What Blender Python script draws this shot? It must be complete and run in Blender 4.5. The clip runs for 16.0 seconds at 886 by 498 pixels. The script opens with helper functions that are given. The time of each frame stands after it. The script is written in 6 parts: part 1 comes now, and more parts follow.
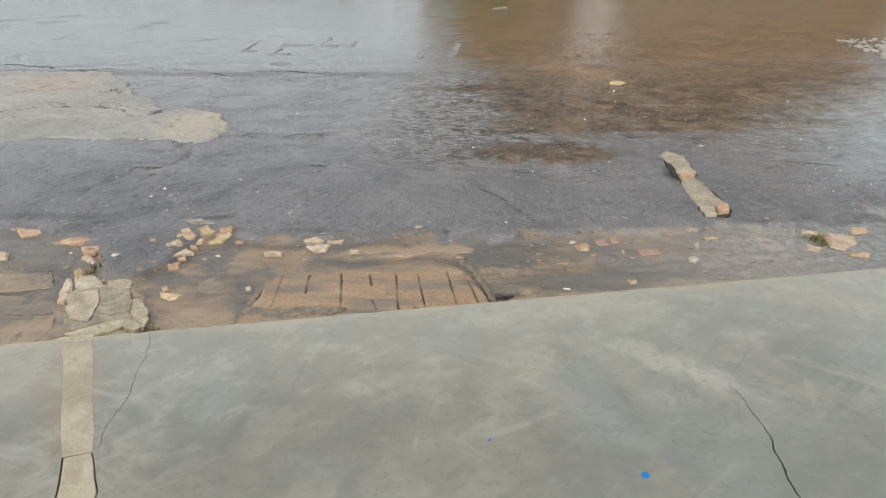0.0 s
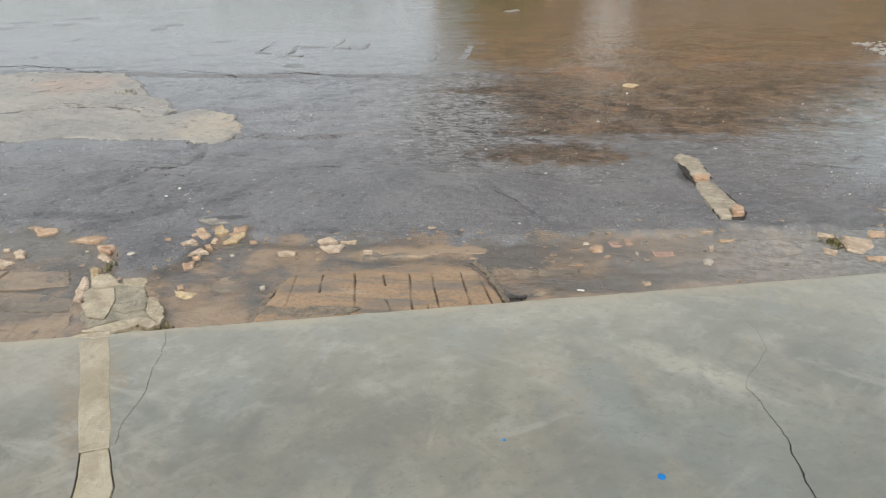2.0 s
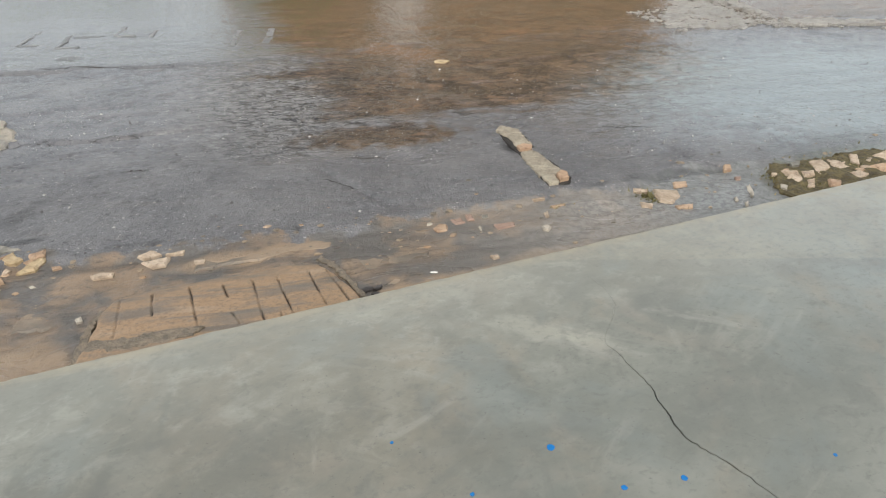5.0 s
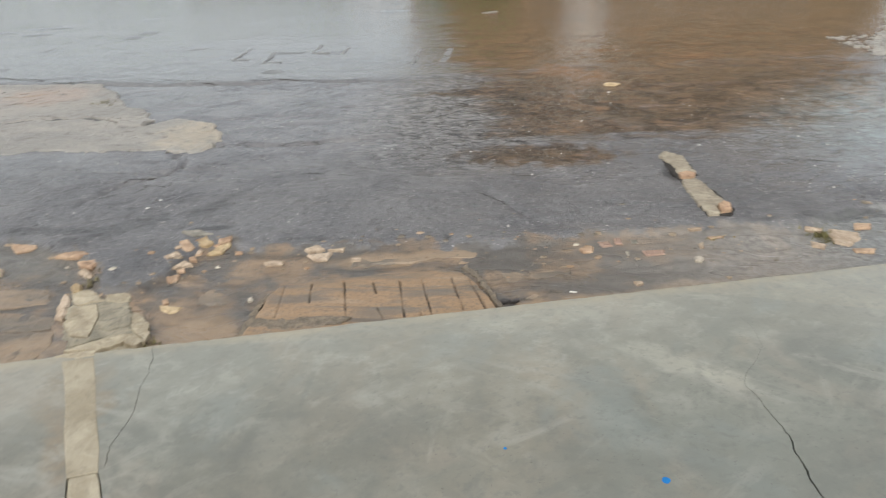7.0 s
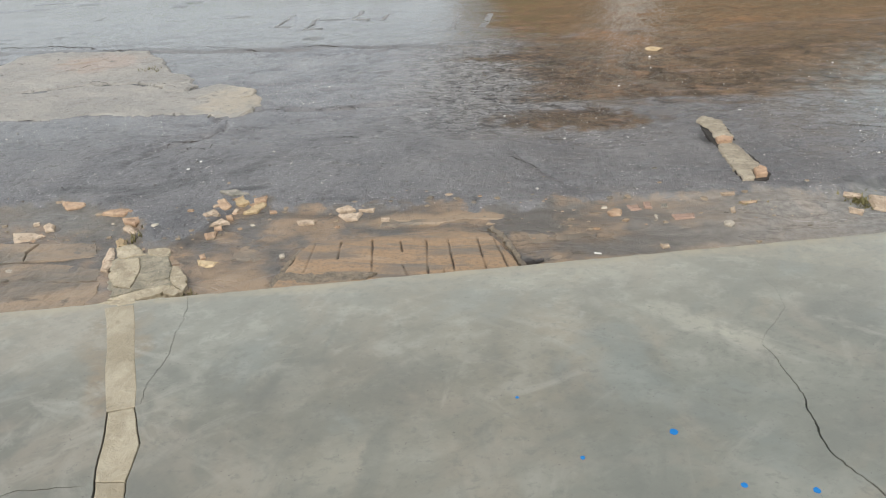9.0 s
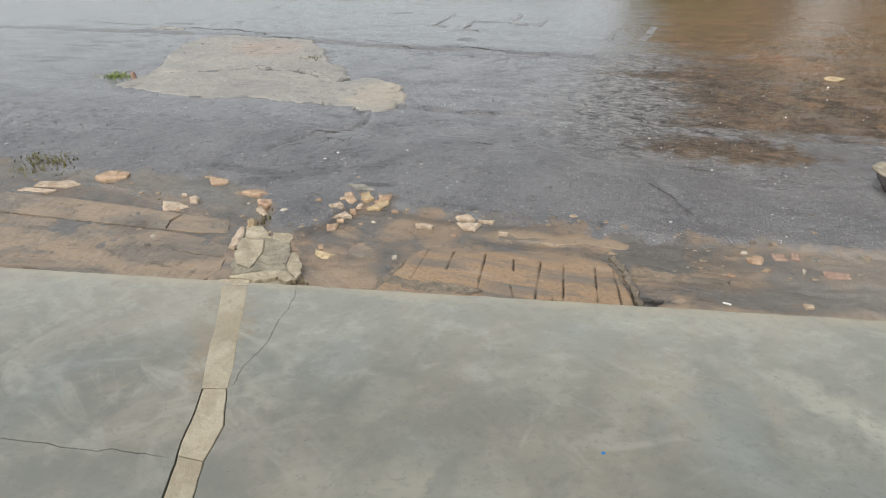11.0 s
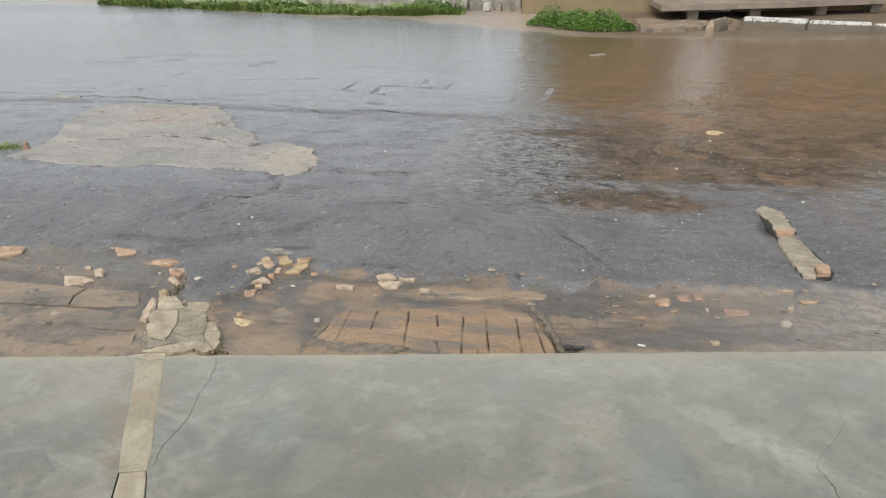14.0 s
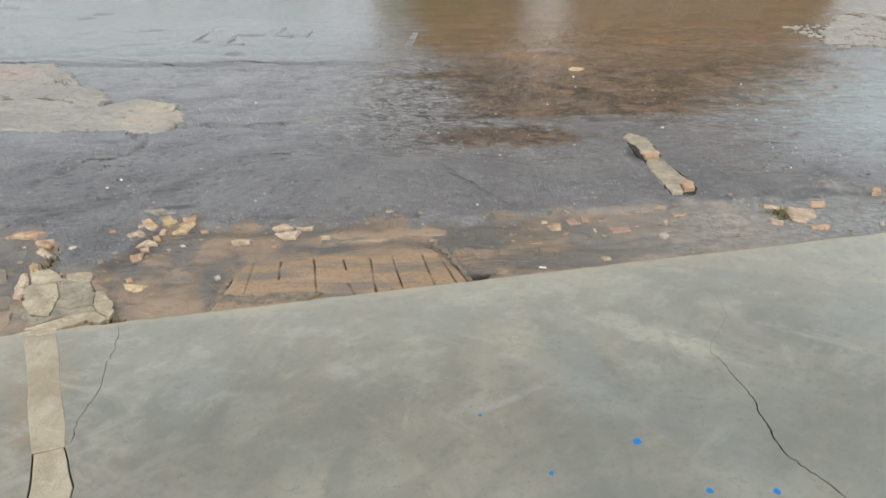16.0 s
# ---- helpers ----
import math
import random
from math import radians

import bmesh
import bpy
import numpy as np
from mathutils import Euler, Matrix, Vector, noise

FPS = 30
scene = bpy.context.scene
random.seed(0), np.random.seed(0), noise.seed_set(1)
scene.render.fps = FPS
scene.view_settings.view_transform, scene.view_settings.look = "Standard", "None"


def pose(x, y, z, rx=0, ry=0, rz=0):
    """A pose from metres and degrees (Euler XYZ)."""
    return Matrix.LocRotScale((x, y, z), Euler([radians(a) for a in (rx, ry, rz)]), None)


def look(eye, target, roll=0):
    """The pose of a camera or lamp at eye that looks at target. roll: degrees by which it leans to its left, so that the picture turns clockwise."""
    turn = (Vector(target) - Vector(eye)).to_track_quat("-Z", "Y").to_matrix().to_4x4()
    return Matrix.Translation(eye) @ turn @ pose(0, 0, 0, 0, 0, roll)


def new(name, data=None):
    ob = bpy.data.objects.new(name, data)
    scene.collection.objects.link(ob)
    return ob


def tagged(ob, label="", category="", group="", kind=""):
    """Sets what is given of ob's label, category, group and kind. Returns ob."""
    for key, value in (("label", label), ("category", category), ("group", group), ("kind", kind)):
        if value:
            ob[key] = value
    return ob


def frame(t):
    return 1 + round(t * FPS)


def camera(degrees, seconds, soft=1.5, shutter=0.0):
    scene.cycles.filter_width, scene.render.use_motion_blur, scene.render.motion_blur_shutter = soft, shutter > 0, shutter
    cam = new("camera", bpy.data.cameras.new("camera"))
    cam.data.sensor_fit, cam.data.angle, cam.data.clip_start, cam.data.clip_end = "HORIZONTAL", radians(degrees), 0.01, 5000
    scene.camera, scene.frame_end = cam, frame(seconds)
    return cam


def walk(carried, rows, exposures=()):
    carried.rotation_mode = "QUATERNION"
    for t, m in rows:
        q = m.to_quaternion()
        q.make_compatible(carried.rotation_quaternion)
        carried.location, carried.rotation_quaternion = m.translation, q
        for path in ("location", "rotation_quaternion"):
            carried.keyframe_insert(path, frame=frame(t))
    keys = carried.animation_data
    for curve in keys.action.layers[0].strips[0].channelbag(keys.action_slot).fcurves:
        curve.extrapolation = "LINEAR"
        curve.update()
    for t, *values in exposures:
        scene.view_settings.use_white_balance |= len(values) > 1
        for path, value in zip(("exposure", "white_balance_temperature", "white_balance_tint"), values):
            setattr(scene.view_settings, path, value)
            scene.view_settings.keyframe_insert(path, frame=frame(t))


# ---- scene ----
cam = camera(68.1, 16.0, soft=1.1, shutter=0.4)
PATH = [
    (0, (0.126, -0.902, 1.811), (0.121, 0.854, 0.854), -1.2),
    (0.5, (0.117, -0.902, 1.813), (0.063, 0.855, 0.859), -1.8),
    (1, (0.125, -0.906, 1.809), (0.014, 0.849, 0.857), -2.5),
    (1.5, (0.123, -0.908, 1.819), (0.054, 0.854, 0.875), -1.7),
    (2, (0.104, -0.909, 1.8), (0.07, 0.851, 0.852), -1.3),
    (2.5, (0.089, -0.832, 1.796), (0.322, 0.898, 0.82), 0.8),
    (3, (0.039, -0.774, 1.773), (0.47, 0.901, 0.768), 1.9),
    (3.2, (0.038, -0.76, 1.773), (0.507, 0.876, 0.722), 2.0),
    (5.3, (-0.026, -0.756, 1.777), (0.465, 0.913, 0.79), -0.2),
    (5.5, (-0.03, -0.754, 1.772), (0.431, 0.928, 0.794), -0.8),
    (6, (-0.042, -0.761, 1.787), (0.31, 0.958, 0.828), -1.8),
    (6.5, (-0.048, -0.779, 1.806), (0.217, 0.972, 0.875), -1.8),
    (7, (0.065, -0.863, 1.794), (0.084, 0.9, 0.851), -2.2),
    (7.5, (0.181, -0.926, 1.792), (-0.034, 0.804, 0.812), -2.7),
    (8, (0.206, -0.954, 1.778), (-0.032, 0.768, 0.788), -4.2),
    (8.5, (0.176, -0.968, 1.76), (0.034, 0.757, 0.759), -3.4),
    (9, (0.16, -0.944, 1.759), (0.042, 0.777, 0.748), -3.6),
    (9.5, (0.184, -0.863, 1.771), (-0.157, 0.809, 0.728), -4.0),
    (9.7, (0.2, -0.839, 1.771), (-0.272, 0.809, 0.74), -3.9),
    (11.8, (0.253, -0.791, 1.769), (-0.267, 0.885, 0.81), -2.1),
    (12, (0.253, -0.79, 1.767), (-0.235, 0.903, 0.82), -2.5),
    (12.5, (0.252, -0.798, 1.778), (-0.179, 0.936, 0.879), -2.3),
    (13, (0.244, -0.811, 1.777), (-0.119, 0.945, 0.893), -2.0),
    (13.5, (0.23, -0.823, 1.787), (-0.083, 0.956, 0.927), -1.5),
    (14, (0.215, -0.837, 1.787), (-0.059, 0.957, 0.947), -1.4),
    (14.5, (0.188, -0.848, 1.782), (-0.023, 0.925, 0.88), -1.9),
    (15, (0.144, -0.872, 1.785), (0.002, 0.903, 0.875), -3.4),
    (15.5, (0.081, -0.907, 1.78), (0.098, 0.876, 0.874), -2.2),
    (16, (0.022, -0.901, 1.73), (0.152, 0.843, 0.76), -0.7),
]
walk(cam, [(t, look(eye, target, roll)) for t, eye, target, roll in PATH],
     exposures=[(0, 0.0), (3.2, 0.0), (5.3, -0.05), (6.5, -0.06), (8, 0.0), (9.7, 0.0), (11.8, -0.05), (14, -0.06), (16, 0.0)])

# ---- sky and sun: a bright overcast day after rain ----
world = bpy.data.worlds.new("overcast_sky")
scene.world = world
world.use_nodes = True
wn, wl = world.node_tree.nodes, world.node_tree.links
sky = wn.new("ShaderNodeTexSky")
sky.sky_type, sky.sun_disc = "NISHITA", False
sky.sun_elevation, sky.sun_rotation = radians(52), radians(200)
sky.air_density, sky.dust_density, sky.ozone_density = 1.0, 3.0, 1.0
soften = wn.new("ShaderNodeHueSaturation")
soften.inputs["Saturation"].default_value = 0.30
wl.new(sky.outputs["Color"], soften.inputs["Color"])
veil = wn.new("ShaderNodeMix")
veil.data_type, veil.blend_type = "RGBA", "MULTIPLY"
veil.inputs[0].default_value = 1.0
veil.inputs[7].default_value = (0.985, 1.0, 0.985, 1)
wl.new(soften.outputs["Color"], veil.inputs[6])
wl.new(veil.outputs[2], wn["Background"].inputs["Color"])
wn["Background"].inputs["Strength"].default_value = 0.262

sun_data = bpy.data.lights.new("sun", "SUN")
sun_data.energy, sun_data.angle, sun_data.color = 0.5, radians(30), (1.0, 0.97, 0.92)
sun = new("sun", sun_data)
sun.matrix_world = look((-6, -16, 22), (0, 0, 0))


# ---- materials ----
class Mat:
    """A small node-material builder."""

    def __init__(self, name, rough=0.7, metal=0.0, ior=1.45):
        self.m = bpy.data.materials.new(name)
        self.m.use_nodes = True
        self.t = self.m.node_tree
        self.b = self.t.nodes["Principled BSDF"]
        self.b.inputs["Roughness"].default_value = rough
        self.b.inputs["Metallic"].default_value = metal
        self.b.inputs["IOR"].default_value = ior
        self.pos = self.t.nodes.new("ShaderNodeNewGeometry").outputs["Position"]

    def put(self, socket, value):
        if isinstance(value, bpy.types.NodeSocket):
            self.t.links.new(value, socket)
        elif isinstance(value, tuple) and len(value) == 3 and socket.type == "RGBA":
            socket.default_value = (*value, 1)
        else:
            socket.default_value = value

    def scaled(self, sx, sy, sz, turn=0.0):
        """The place turned by so many degrees, then stretched: marks lie along that direction."""
        r = self.t.nodes.new("ShaderNodeMapping")
        r.inputs["Rotation"].default_value = (0, 0, radians(-turn))
        self.t.links.new(self.pos, r.inputs["Vector"])
        n = self.t.nodes.new("ShaderNodeMapping")
        n.inputs["Scale"].default_value = (sx, sy, sz)
        self.t.links.new(r.outputs["Vector"], n.inputs["Vector"])
        return n.outputs["Vector"]

    def noise(self, scale, detail=4.0, rough=0.55, warp=0.0, vec=None):
        n = self.t.nodes.new("ShaderNodeTexNoise")
        n.inputs["Scale"].default_value = scale
        n.inputs["Detail"].default_value = detail
        n.inputs["Roughness"].default_value = rough
        n.inputs["Distortion"].default_value = warp
        self.t.links.new(vec or self.pos, n.inputs["Vector"])
        return n.outputs["Fac"]

    def cells(self, scale, vec=None, out="Distance"):
        n = self.t.nodes.new("ShaderNodeTexVoronoi")
        n.inputs["Scale"].default_value = scale
        self.t.links.new(vec or self.pos, n.inputs["Vector"])
        return n.outputs[out]

    def span(self, fac, a, b, lo=0.0, hi=1.0):
        n = self.t.nodes.new("ShaderNodeMapRange")
        n.interpolation_type = "SMOOTHSTEP"
        for k, v in zip(("Value", "From Min", "From Max", "To Min", "To Max"), (fac, a, b, lo, hi)):
            self.put(n.inputs[k], v)
        return n.outputs["Result"]

    def math(self, op, a, b=0.0):
        n = self.t.nodes.new("ShaderNodeMath")
        n.operation = op
        self.put(n.inputs[0], a)
        self.put(n.inputs[1], b)
        return n.outputs[0]

    def mix(self, fac, a, b):
        n = self.t.nodes.new("ShaderNodeMix")
        n.data_type = "RGBA"
        self.put(n.inputs[0], fac)
        self.put(n.inputs[6], a)
        self.put(n.inputs[7], b)
        return n.outputs[2]

    def along(self, ax, ay):
        """The sum ax * x + ay * y of the place."""
        n = self.t.nodes.new("ShaderNodeVectorMath")
        n.operation = "DOT_PRODUCT"
        self.t.links.new(self.pos, n.inputs[0])
        n.inputs[1].default_value = (ax, ay, 0)
        return n.outputs["Value"]

    def mask(self, name):
        n = self.t.nodes.new("ShaderNodeAttribute")
        n.attribute_name = name
        return n.outputs["Fac"]

    def oval(self, x, y, rx, ry, turn=0.0, ragged=0.35):
        """A soft stain of that middle, half-lengths and turn."""
        n = self.t.nodes.new("ShaderNodeMapping")
        n.vector_type = "TEXTURE"
        n.inputs["Location"].default_value = (x, y, 0)
        n.inputs["Rotation"].default_value = (0, 0, radians(turn))
        n.inputs["Scale"].default_value = (rx, ry, 100)
        self.t.links.new(self.pos, n.inputs["Vector"])
        g = self.t.nodes.new("ShaderNodeTexGradient")
        g.gradient_type = "SPHERICAL"
        self.t.links.new(n.outputs["Vector"], g.inputs["Vector"])
        rag = self.math("MULTIPLY", self.math("SUBTRACT", self.noise(7, 5, 0.6, 0.4), 0.5), ragged * 4)
        rag = self.math("MULTIPLY", rag, self.span(g.outputs["Fac"], 0.0, 0.3))
        return self.span(self.math("ADD", g.outputs["Fac"], rag), 0.05, 0.65)

    def chance(self):
        return self.t.nodes.new("ShaderNodeObjectInfo").outputs["Random"]

    def color(self, c):
        self.put(self.b.inputs["Base Color"], c)

    def roughness(self, r):
        self.put(self.b.inputs["Roughness"], r)

    def bump(self, height, strength=0.3, distance=0.005):
        n = self.t.nodes.new("ShaderNodeBump")
        self.put(n.inputs["Strength"], strength)
        n.inputs["Distance"].default_value = distance
        self.t.links.new(height, n.inputs["Height"])
        if self.b.inputs["Normal"].is_linked:
            self.t.links.new(self.b.inputs["Normal"].links[0].from_socket, n.inputs["Normal"])
        self.t.links.new(n.outputs["Normal"], self.b.inputs["Normal"])


def ground_material():
    m = Mat("wet_ground", ior=1.55)
    asph, wet, silt, earth, chop = m.mask("asphalt"), m.mask("wet"), m.mask("silt"), m.mask("earth"), m.mask("chop")
    streak = m.noise(1.0, 6, 0.62, 0.7, m.scaled(1.1, 4.2, 1.0, -4))
    wave = m.noise(13, 5, 0.65, 0.5, m.scaled(0.7, 1.7, 1, -8))
    swell = m.noise(4.5, 3, 0.55, 0.6, m.scaled(0.7, 2.0, 1, 6))
    fine = m.noise(26, 5, 0.75)
    grit = m.noise(60, 4, 0.8)
    blot = m.noise(2.2, 5, 0.6)
    tar = m.mix(m.span(blot, 0.3, 0.7), (0.092, 0.089, 0.092), (0.162, 0.156, 0.154))
    tar = m.mix(m.span(grit, 0.42, 0.70, 0.0, 0.9), tar, (0.215, 0.205, 0.198))
    tar = m.mix(m.span(fine, 0.47, 0.30, 0.0, 0.85), tar, (0.028, 0.027, 0.028))
    tar = m.mix(m.span(streak, 0.55, 0.75, 0.0, 0.45), tar, (0.17, 0.150, 0.130))
    tar = m.mix(m.math("MULTIPLY", m.mask("lane"), m.span(streak, 0.3, 0.7, 0.65, 0.9)), tar, m.mix(m.span(fine, 0.3, 0.7), (0.160, 0.166, 0.162), (0.222, 0.226, 0.220)))
    chip = m.span(m.cells(55), 0.27, 0.14)
    chip_here = m.math("MULTIPLY", chip, m.span(m.noise(31, 2), 0.53, 0.60))
    tar = m.mix(chip_here, tar, (0.55, 0.53, 0.50))
    mud = m.mix(m.span(streak, 0.38, 0.62), (0.146, 0.113, 0.084), (0.268, 0.188, 0.120))
    mud = m.mix(m.span(blot, 0.43, 0.56), mud, (0.118, 0.106, 0.092))
    mud = m.mix(m.span(fine, 0.52, 0.68, 0.0, 0.75), mud, (0.060, 0.050, 0.038))
    mud = m.mix(m.span(grit, 0.58, 0.72, 0.0, 0.7), mud, (0.30, 0.24, 0.165))
    mud = m.mix(m.span(m.noise(7, 5, 0.65, 0.6, m.scaled(1, 2, 1)), 0.56, 0.62, 0.0, 0.6), mud, (0.068, 0.060, 0.048))
    for x, y, rx, ry, turn in ((-1.12, 1.78, 0.34, 0.30, 0), (-2.4, 1.62, 1.0, 0.22, 6), (0.75, 1.88, 0.55, 0.14, 8), (1.4, 2.0, 0.5, 0.14, 8), (2.03, 2.58, 0.09, 0.36, 4), (2.12, 2.62, 0.10, 0.34, 28), (0.62, 1.86, 0.34, 0.16, 6), (-0.2, 2.46, 0.55, 0.10, 3)):
        mud = m.mix(m.math("MULTIPLY", m.oval(x, y, rx, ry, turn, 0.3), 0.85), mud, m.mix(blot, (0.265, 0.188, 0.118), (0.345, 0.248, 0.160)))
    mud = m.mix(m.span(m.along(1.0, 0.0), 0.4, 2.2, 0.0, 0.8), mud, m.mix(m.span(fine, 0.35, 0.65), (0.180, 0.163, 0.140), (0.335, 0.305, 0.268)))
    for x, y, rx, ry in ((-3.3, 2.70, 1.7, 0.28), (-2.2, 2.55, 0.5, 0.22)):
        mud = m.mix(m.math("MULTIPLY", m.oval(x, y, rx, ry, 0, 0.4), 0.75), mud, m.mix(m.span(fine, 0.35, 0.65), (0.105, 0.098, 0.085), (0.205, 0.190, 0.162)))
    mud = m.mix(m.span(m.along(1.0, 0.0), 1.9, 2.7, 0.0, 0.75), mud, m.mix(m.span(fine, 0.35, 0.65), (0.110, 0.116, 0.112), (0.240, 0.248, 0.238)))
    edge = m.span(m.math("ADD", asph, m.math("MULTIPLY", m.math("SUBTRACT", m.noise(5.5, 7, 0.68, 0.3), 0.5), 1.25)), 0.42, 0.58)
    base = m.mix(edge, mud, tar)
    pit = m.math("MULTIPLY", m.oval(-1.36, 2.90, 0.20, 0.05, 5, 0.3), 0.75)
    for x, y, rx, ry, turn in ((-0.70, 2.71, 0.30, 0.035, -5), (1.775, 3.50, 0.07, 0.28, -8), (-1.95, 2.98, 0.5, 0.16, 35), (-1.45, 3.25, 0.35, 0.12, 60), (-2.35, 2.98, 0.9, 0.10, -4), (2.6, 2.75, 0.7, 0.08, 4)):
        pit = m.math("MAXIMUM", pit, m.math("MULTIPLY", m.oval(-1.60, 2.45, 0.34, 0.36, 30, 0.4), 0.22))
        pit = m.math("MAXIMUM", pit, m.math("MULTIPLY", m.oval(x, y, rx, ry, turn, 0.6), 0.45))
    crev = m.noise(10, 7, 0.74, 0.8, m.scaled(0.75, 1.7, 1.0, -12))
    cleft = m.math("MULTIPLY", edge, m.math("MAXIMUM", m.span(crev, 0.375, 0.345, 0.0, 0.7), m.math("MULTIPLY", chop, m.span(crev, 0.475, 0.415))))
    # shade of the hollow beside the mortar bar, put into the colour
    pit = m.math("MAXIMUM", pit, m.math("MULTIPLY", m.oval(1.765, 3.50, 0.062, 0.27, -8, 0.4), 0.6))
    base = m.mix(pit, base, (0.030, 0.028, 0.027))
    base = m.mix(m.math("MULTIPLY", m.oval(4.0, 2.52, 1.05, 0.38, 3, 0.4), 0.95), base, m.mix(m.span(fine, 0.4, 0.6), (0.030, 0.024, 0.012), (0.095, 0.080, 0.030)))
    # ripple glints and troughs, their light and dark put into the colour
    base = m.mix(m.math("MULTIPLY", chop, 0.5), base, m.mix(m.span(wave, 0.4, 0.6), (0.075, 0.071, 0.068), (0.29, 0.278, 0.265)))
    # broken sky reflection beside the pool, painted as a lighter rippled oval
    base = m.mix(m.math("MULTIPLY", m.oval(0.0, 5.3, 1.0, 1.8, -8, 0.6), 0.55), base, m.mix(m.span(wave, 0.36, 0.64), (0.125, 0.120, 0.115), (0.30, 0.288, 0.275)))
    base = m.mix(m.math("MULTIPLY", m.oval(2.45, 3.20, 0.8, 0.45, 3, 0.3), 0.25), base, m.mix(m.span(grit, 0.4, 0.7), (0.062, 0.061, 0.060), (0.12, 0.116, 0.112)))
    # brown silt, plus the brown building's reflection painted into the base
    silt_reflection = m.span(m.math("ADD", silt, m.math("MULTIPLY", m.math("SUBTRACT", streak, 0.5), 1.6)), 0.35, 0.85)
    for x, y, rx, ry, turn in ((0.90, 3.99, 0.85, 0.34, -4), (1.2, 4.55, 1.0, 0.22, 5), (2.5, 4.80, 1.4, 0.30, 4), (1.6, 5.30, 1.3, 0.25, 0), (0.6, 5.95, 0.9, 0.22, 4), (3.1, 5.5, 1.6, 0.35, 5), (2.2, 6.2, 2.2, 0.4, 0)):
        silt_reflection = m.math("MAXIMUM", silt_reflection, m.math("MULTIPLY", m.oval(x, y, rx, ry, turn, 0.45), 1.0))
    # brown of the pool, with the same painted ripple contrast
    base = m.mix(m.math("MULTIPLY", silt_reflection, 0.88), base, m.mix(m.math("MULTIPLY", m.span(wave, 0.62, 0.36), m.math("ADD", 0.15, m.math("MULTIPLY", chop, 0.85))), m.mix(m.span(m.noise(2.2, 9, 0.75, 0.5, m.scaled(1.0, 1.1, 1.0, 3)), 0.40, 0.60), (0.108, 0.068, 0.034), (0.176, 0.099, 0.046)), (0.034, 0.024, 0.014)))
    ooze = m.noise(3.0, 9, 0.76, 0.5, m.scaled(1.0, 1.1, 1.0, 20))
    shoal = m.math("MULTIPLY", silt_reflection, m.span(m.along(-0.1, 1.0), 6.6, 5.2))
    base = m.mix(m.math("MULTIPLY", shoal, m.span(ooze, 0.56, 0.38, 0.0, 0.85)), base, (0.028, 0.020, 0.012))
    base = m.mix(m.math("MULTIPLY", shoal, m.span(ooze, 0.55, 0.66, 0.0, 0.55)), base, (0.215, 0.150, 0.098))
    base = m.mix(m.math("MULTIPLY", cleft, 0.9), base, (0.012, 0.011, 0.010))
    for x, y in ((1.83, 6.5), (1.5, 6.75), (3.4, 7.2)):
        base = m.mix(m.math("MULTIPLY", m.oval(x, y, 0.34, 0.40, 0, 0.5), 0.45), base, (0.22, 0.115, 0.055))
    # reflected sky on the wet right side, painted in as pale blue-grey
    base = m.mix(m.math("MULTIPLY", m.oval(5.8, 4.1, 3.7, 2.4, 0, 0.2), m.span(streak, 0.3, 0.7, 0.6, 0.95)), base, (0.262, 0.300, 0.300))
    base = m.mix(earth, base, m.mix(blot, (0.25, 0.195, 0.14), (0.40, 0.325, 0.25)))
    base = m.mix(m.math("MULTIPLY", earth, m.span(m.along(1.0, 0.0), -0.5, 2.5, 0.0, 0.9)), base, m.mix(blot, (0.075, 0.054, 0.036), (0.18, 0.128, 0.080)))
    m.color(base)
    film = m.span(m.math("ADD", wet, m.math("MULTIPLY", m.math("SUBTRACT", streak, 0.5), 0.8)), 0.22, 0.82)
    film = m.math("MAXIMUM", film, m.math("MULTIPLY", m.oval(0.85, 3.62, 0.45, 0.12, 4, 0.3), 0.95))
    m.roughness(m.math("MAXIMUM", 0.07, m.math("SUBTRACT", m.math("ADD", m.span(film, 0.0, 1.0, 0.36, 0.09), m.math("MULTIPLY", earth, 0.3)), m.math("MULTIPLY", chop, 0.14))))
    broken = m.noise(2.6, 8, 0.74, 0.7, m.scaled(0.9, 1.3, 1.0, 4))
    dry = m.math("SUBTRACT", 1.0, film)
    m.bump(broken, m.math("MULTIPLY", m.math("MULTIPLY", film, m.span(m.along(0.0, 1.0), 6.2, 8.6, 1.0, 0.45)), m.math("ADD", 0.20, m.math("MULTIPLY", silt, 0.16))), 0.05)
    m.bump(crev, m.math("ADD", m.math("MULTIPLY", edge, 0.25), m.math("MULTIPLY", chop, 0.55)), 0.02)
    m.bump(grit, m.math("ADD", m.math("MULTIPLY", dry, 0.95), 0.20), 0.007)
    m.bump(m.cells(85), m.math("MULTIPLY", edge, m.math("ADD", m.math("MULTIPLY", dry, 0.55), 0.10)), 0.005)
    m.bump(m.noise(42, 5, 0.75), m.math("MULTIPLY", shoal, 0.45), 0.006)
    m.bump(wave, m.math("ADD", m.math("ADD", m.math("MULTIPLY", dry, 0.22), m.math("MULTIPLY", chop, 0.9)), 0.06), 0.030)
    m.bump(swell, m.math("ADD", m.math("MULTIPLY", chop, 0.45), 0.08), 0.03)
    return m.m


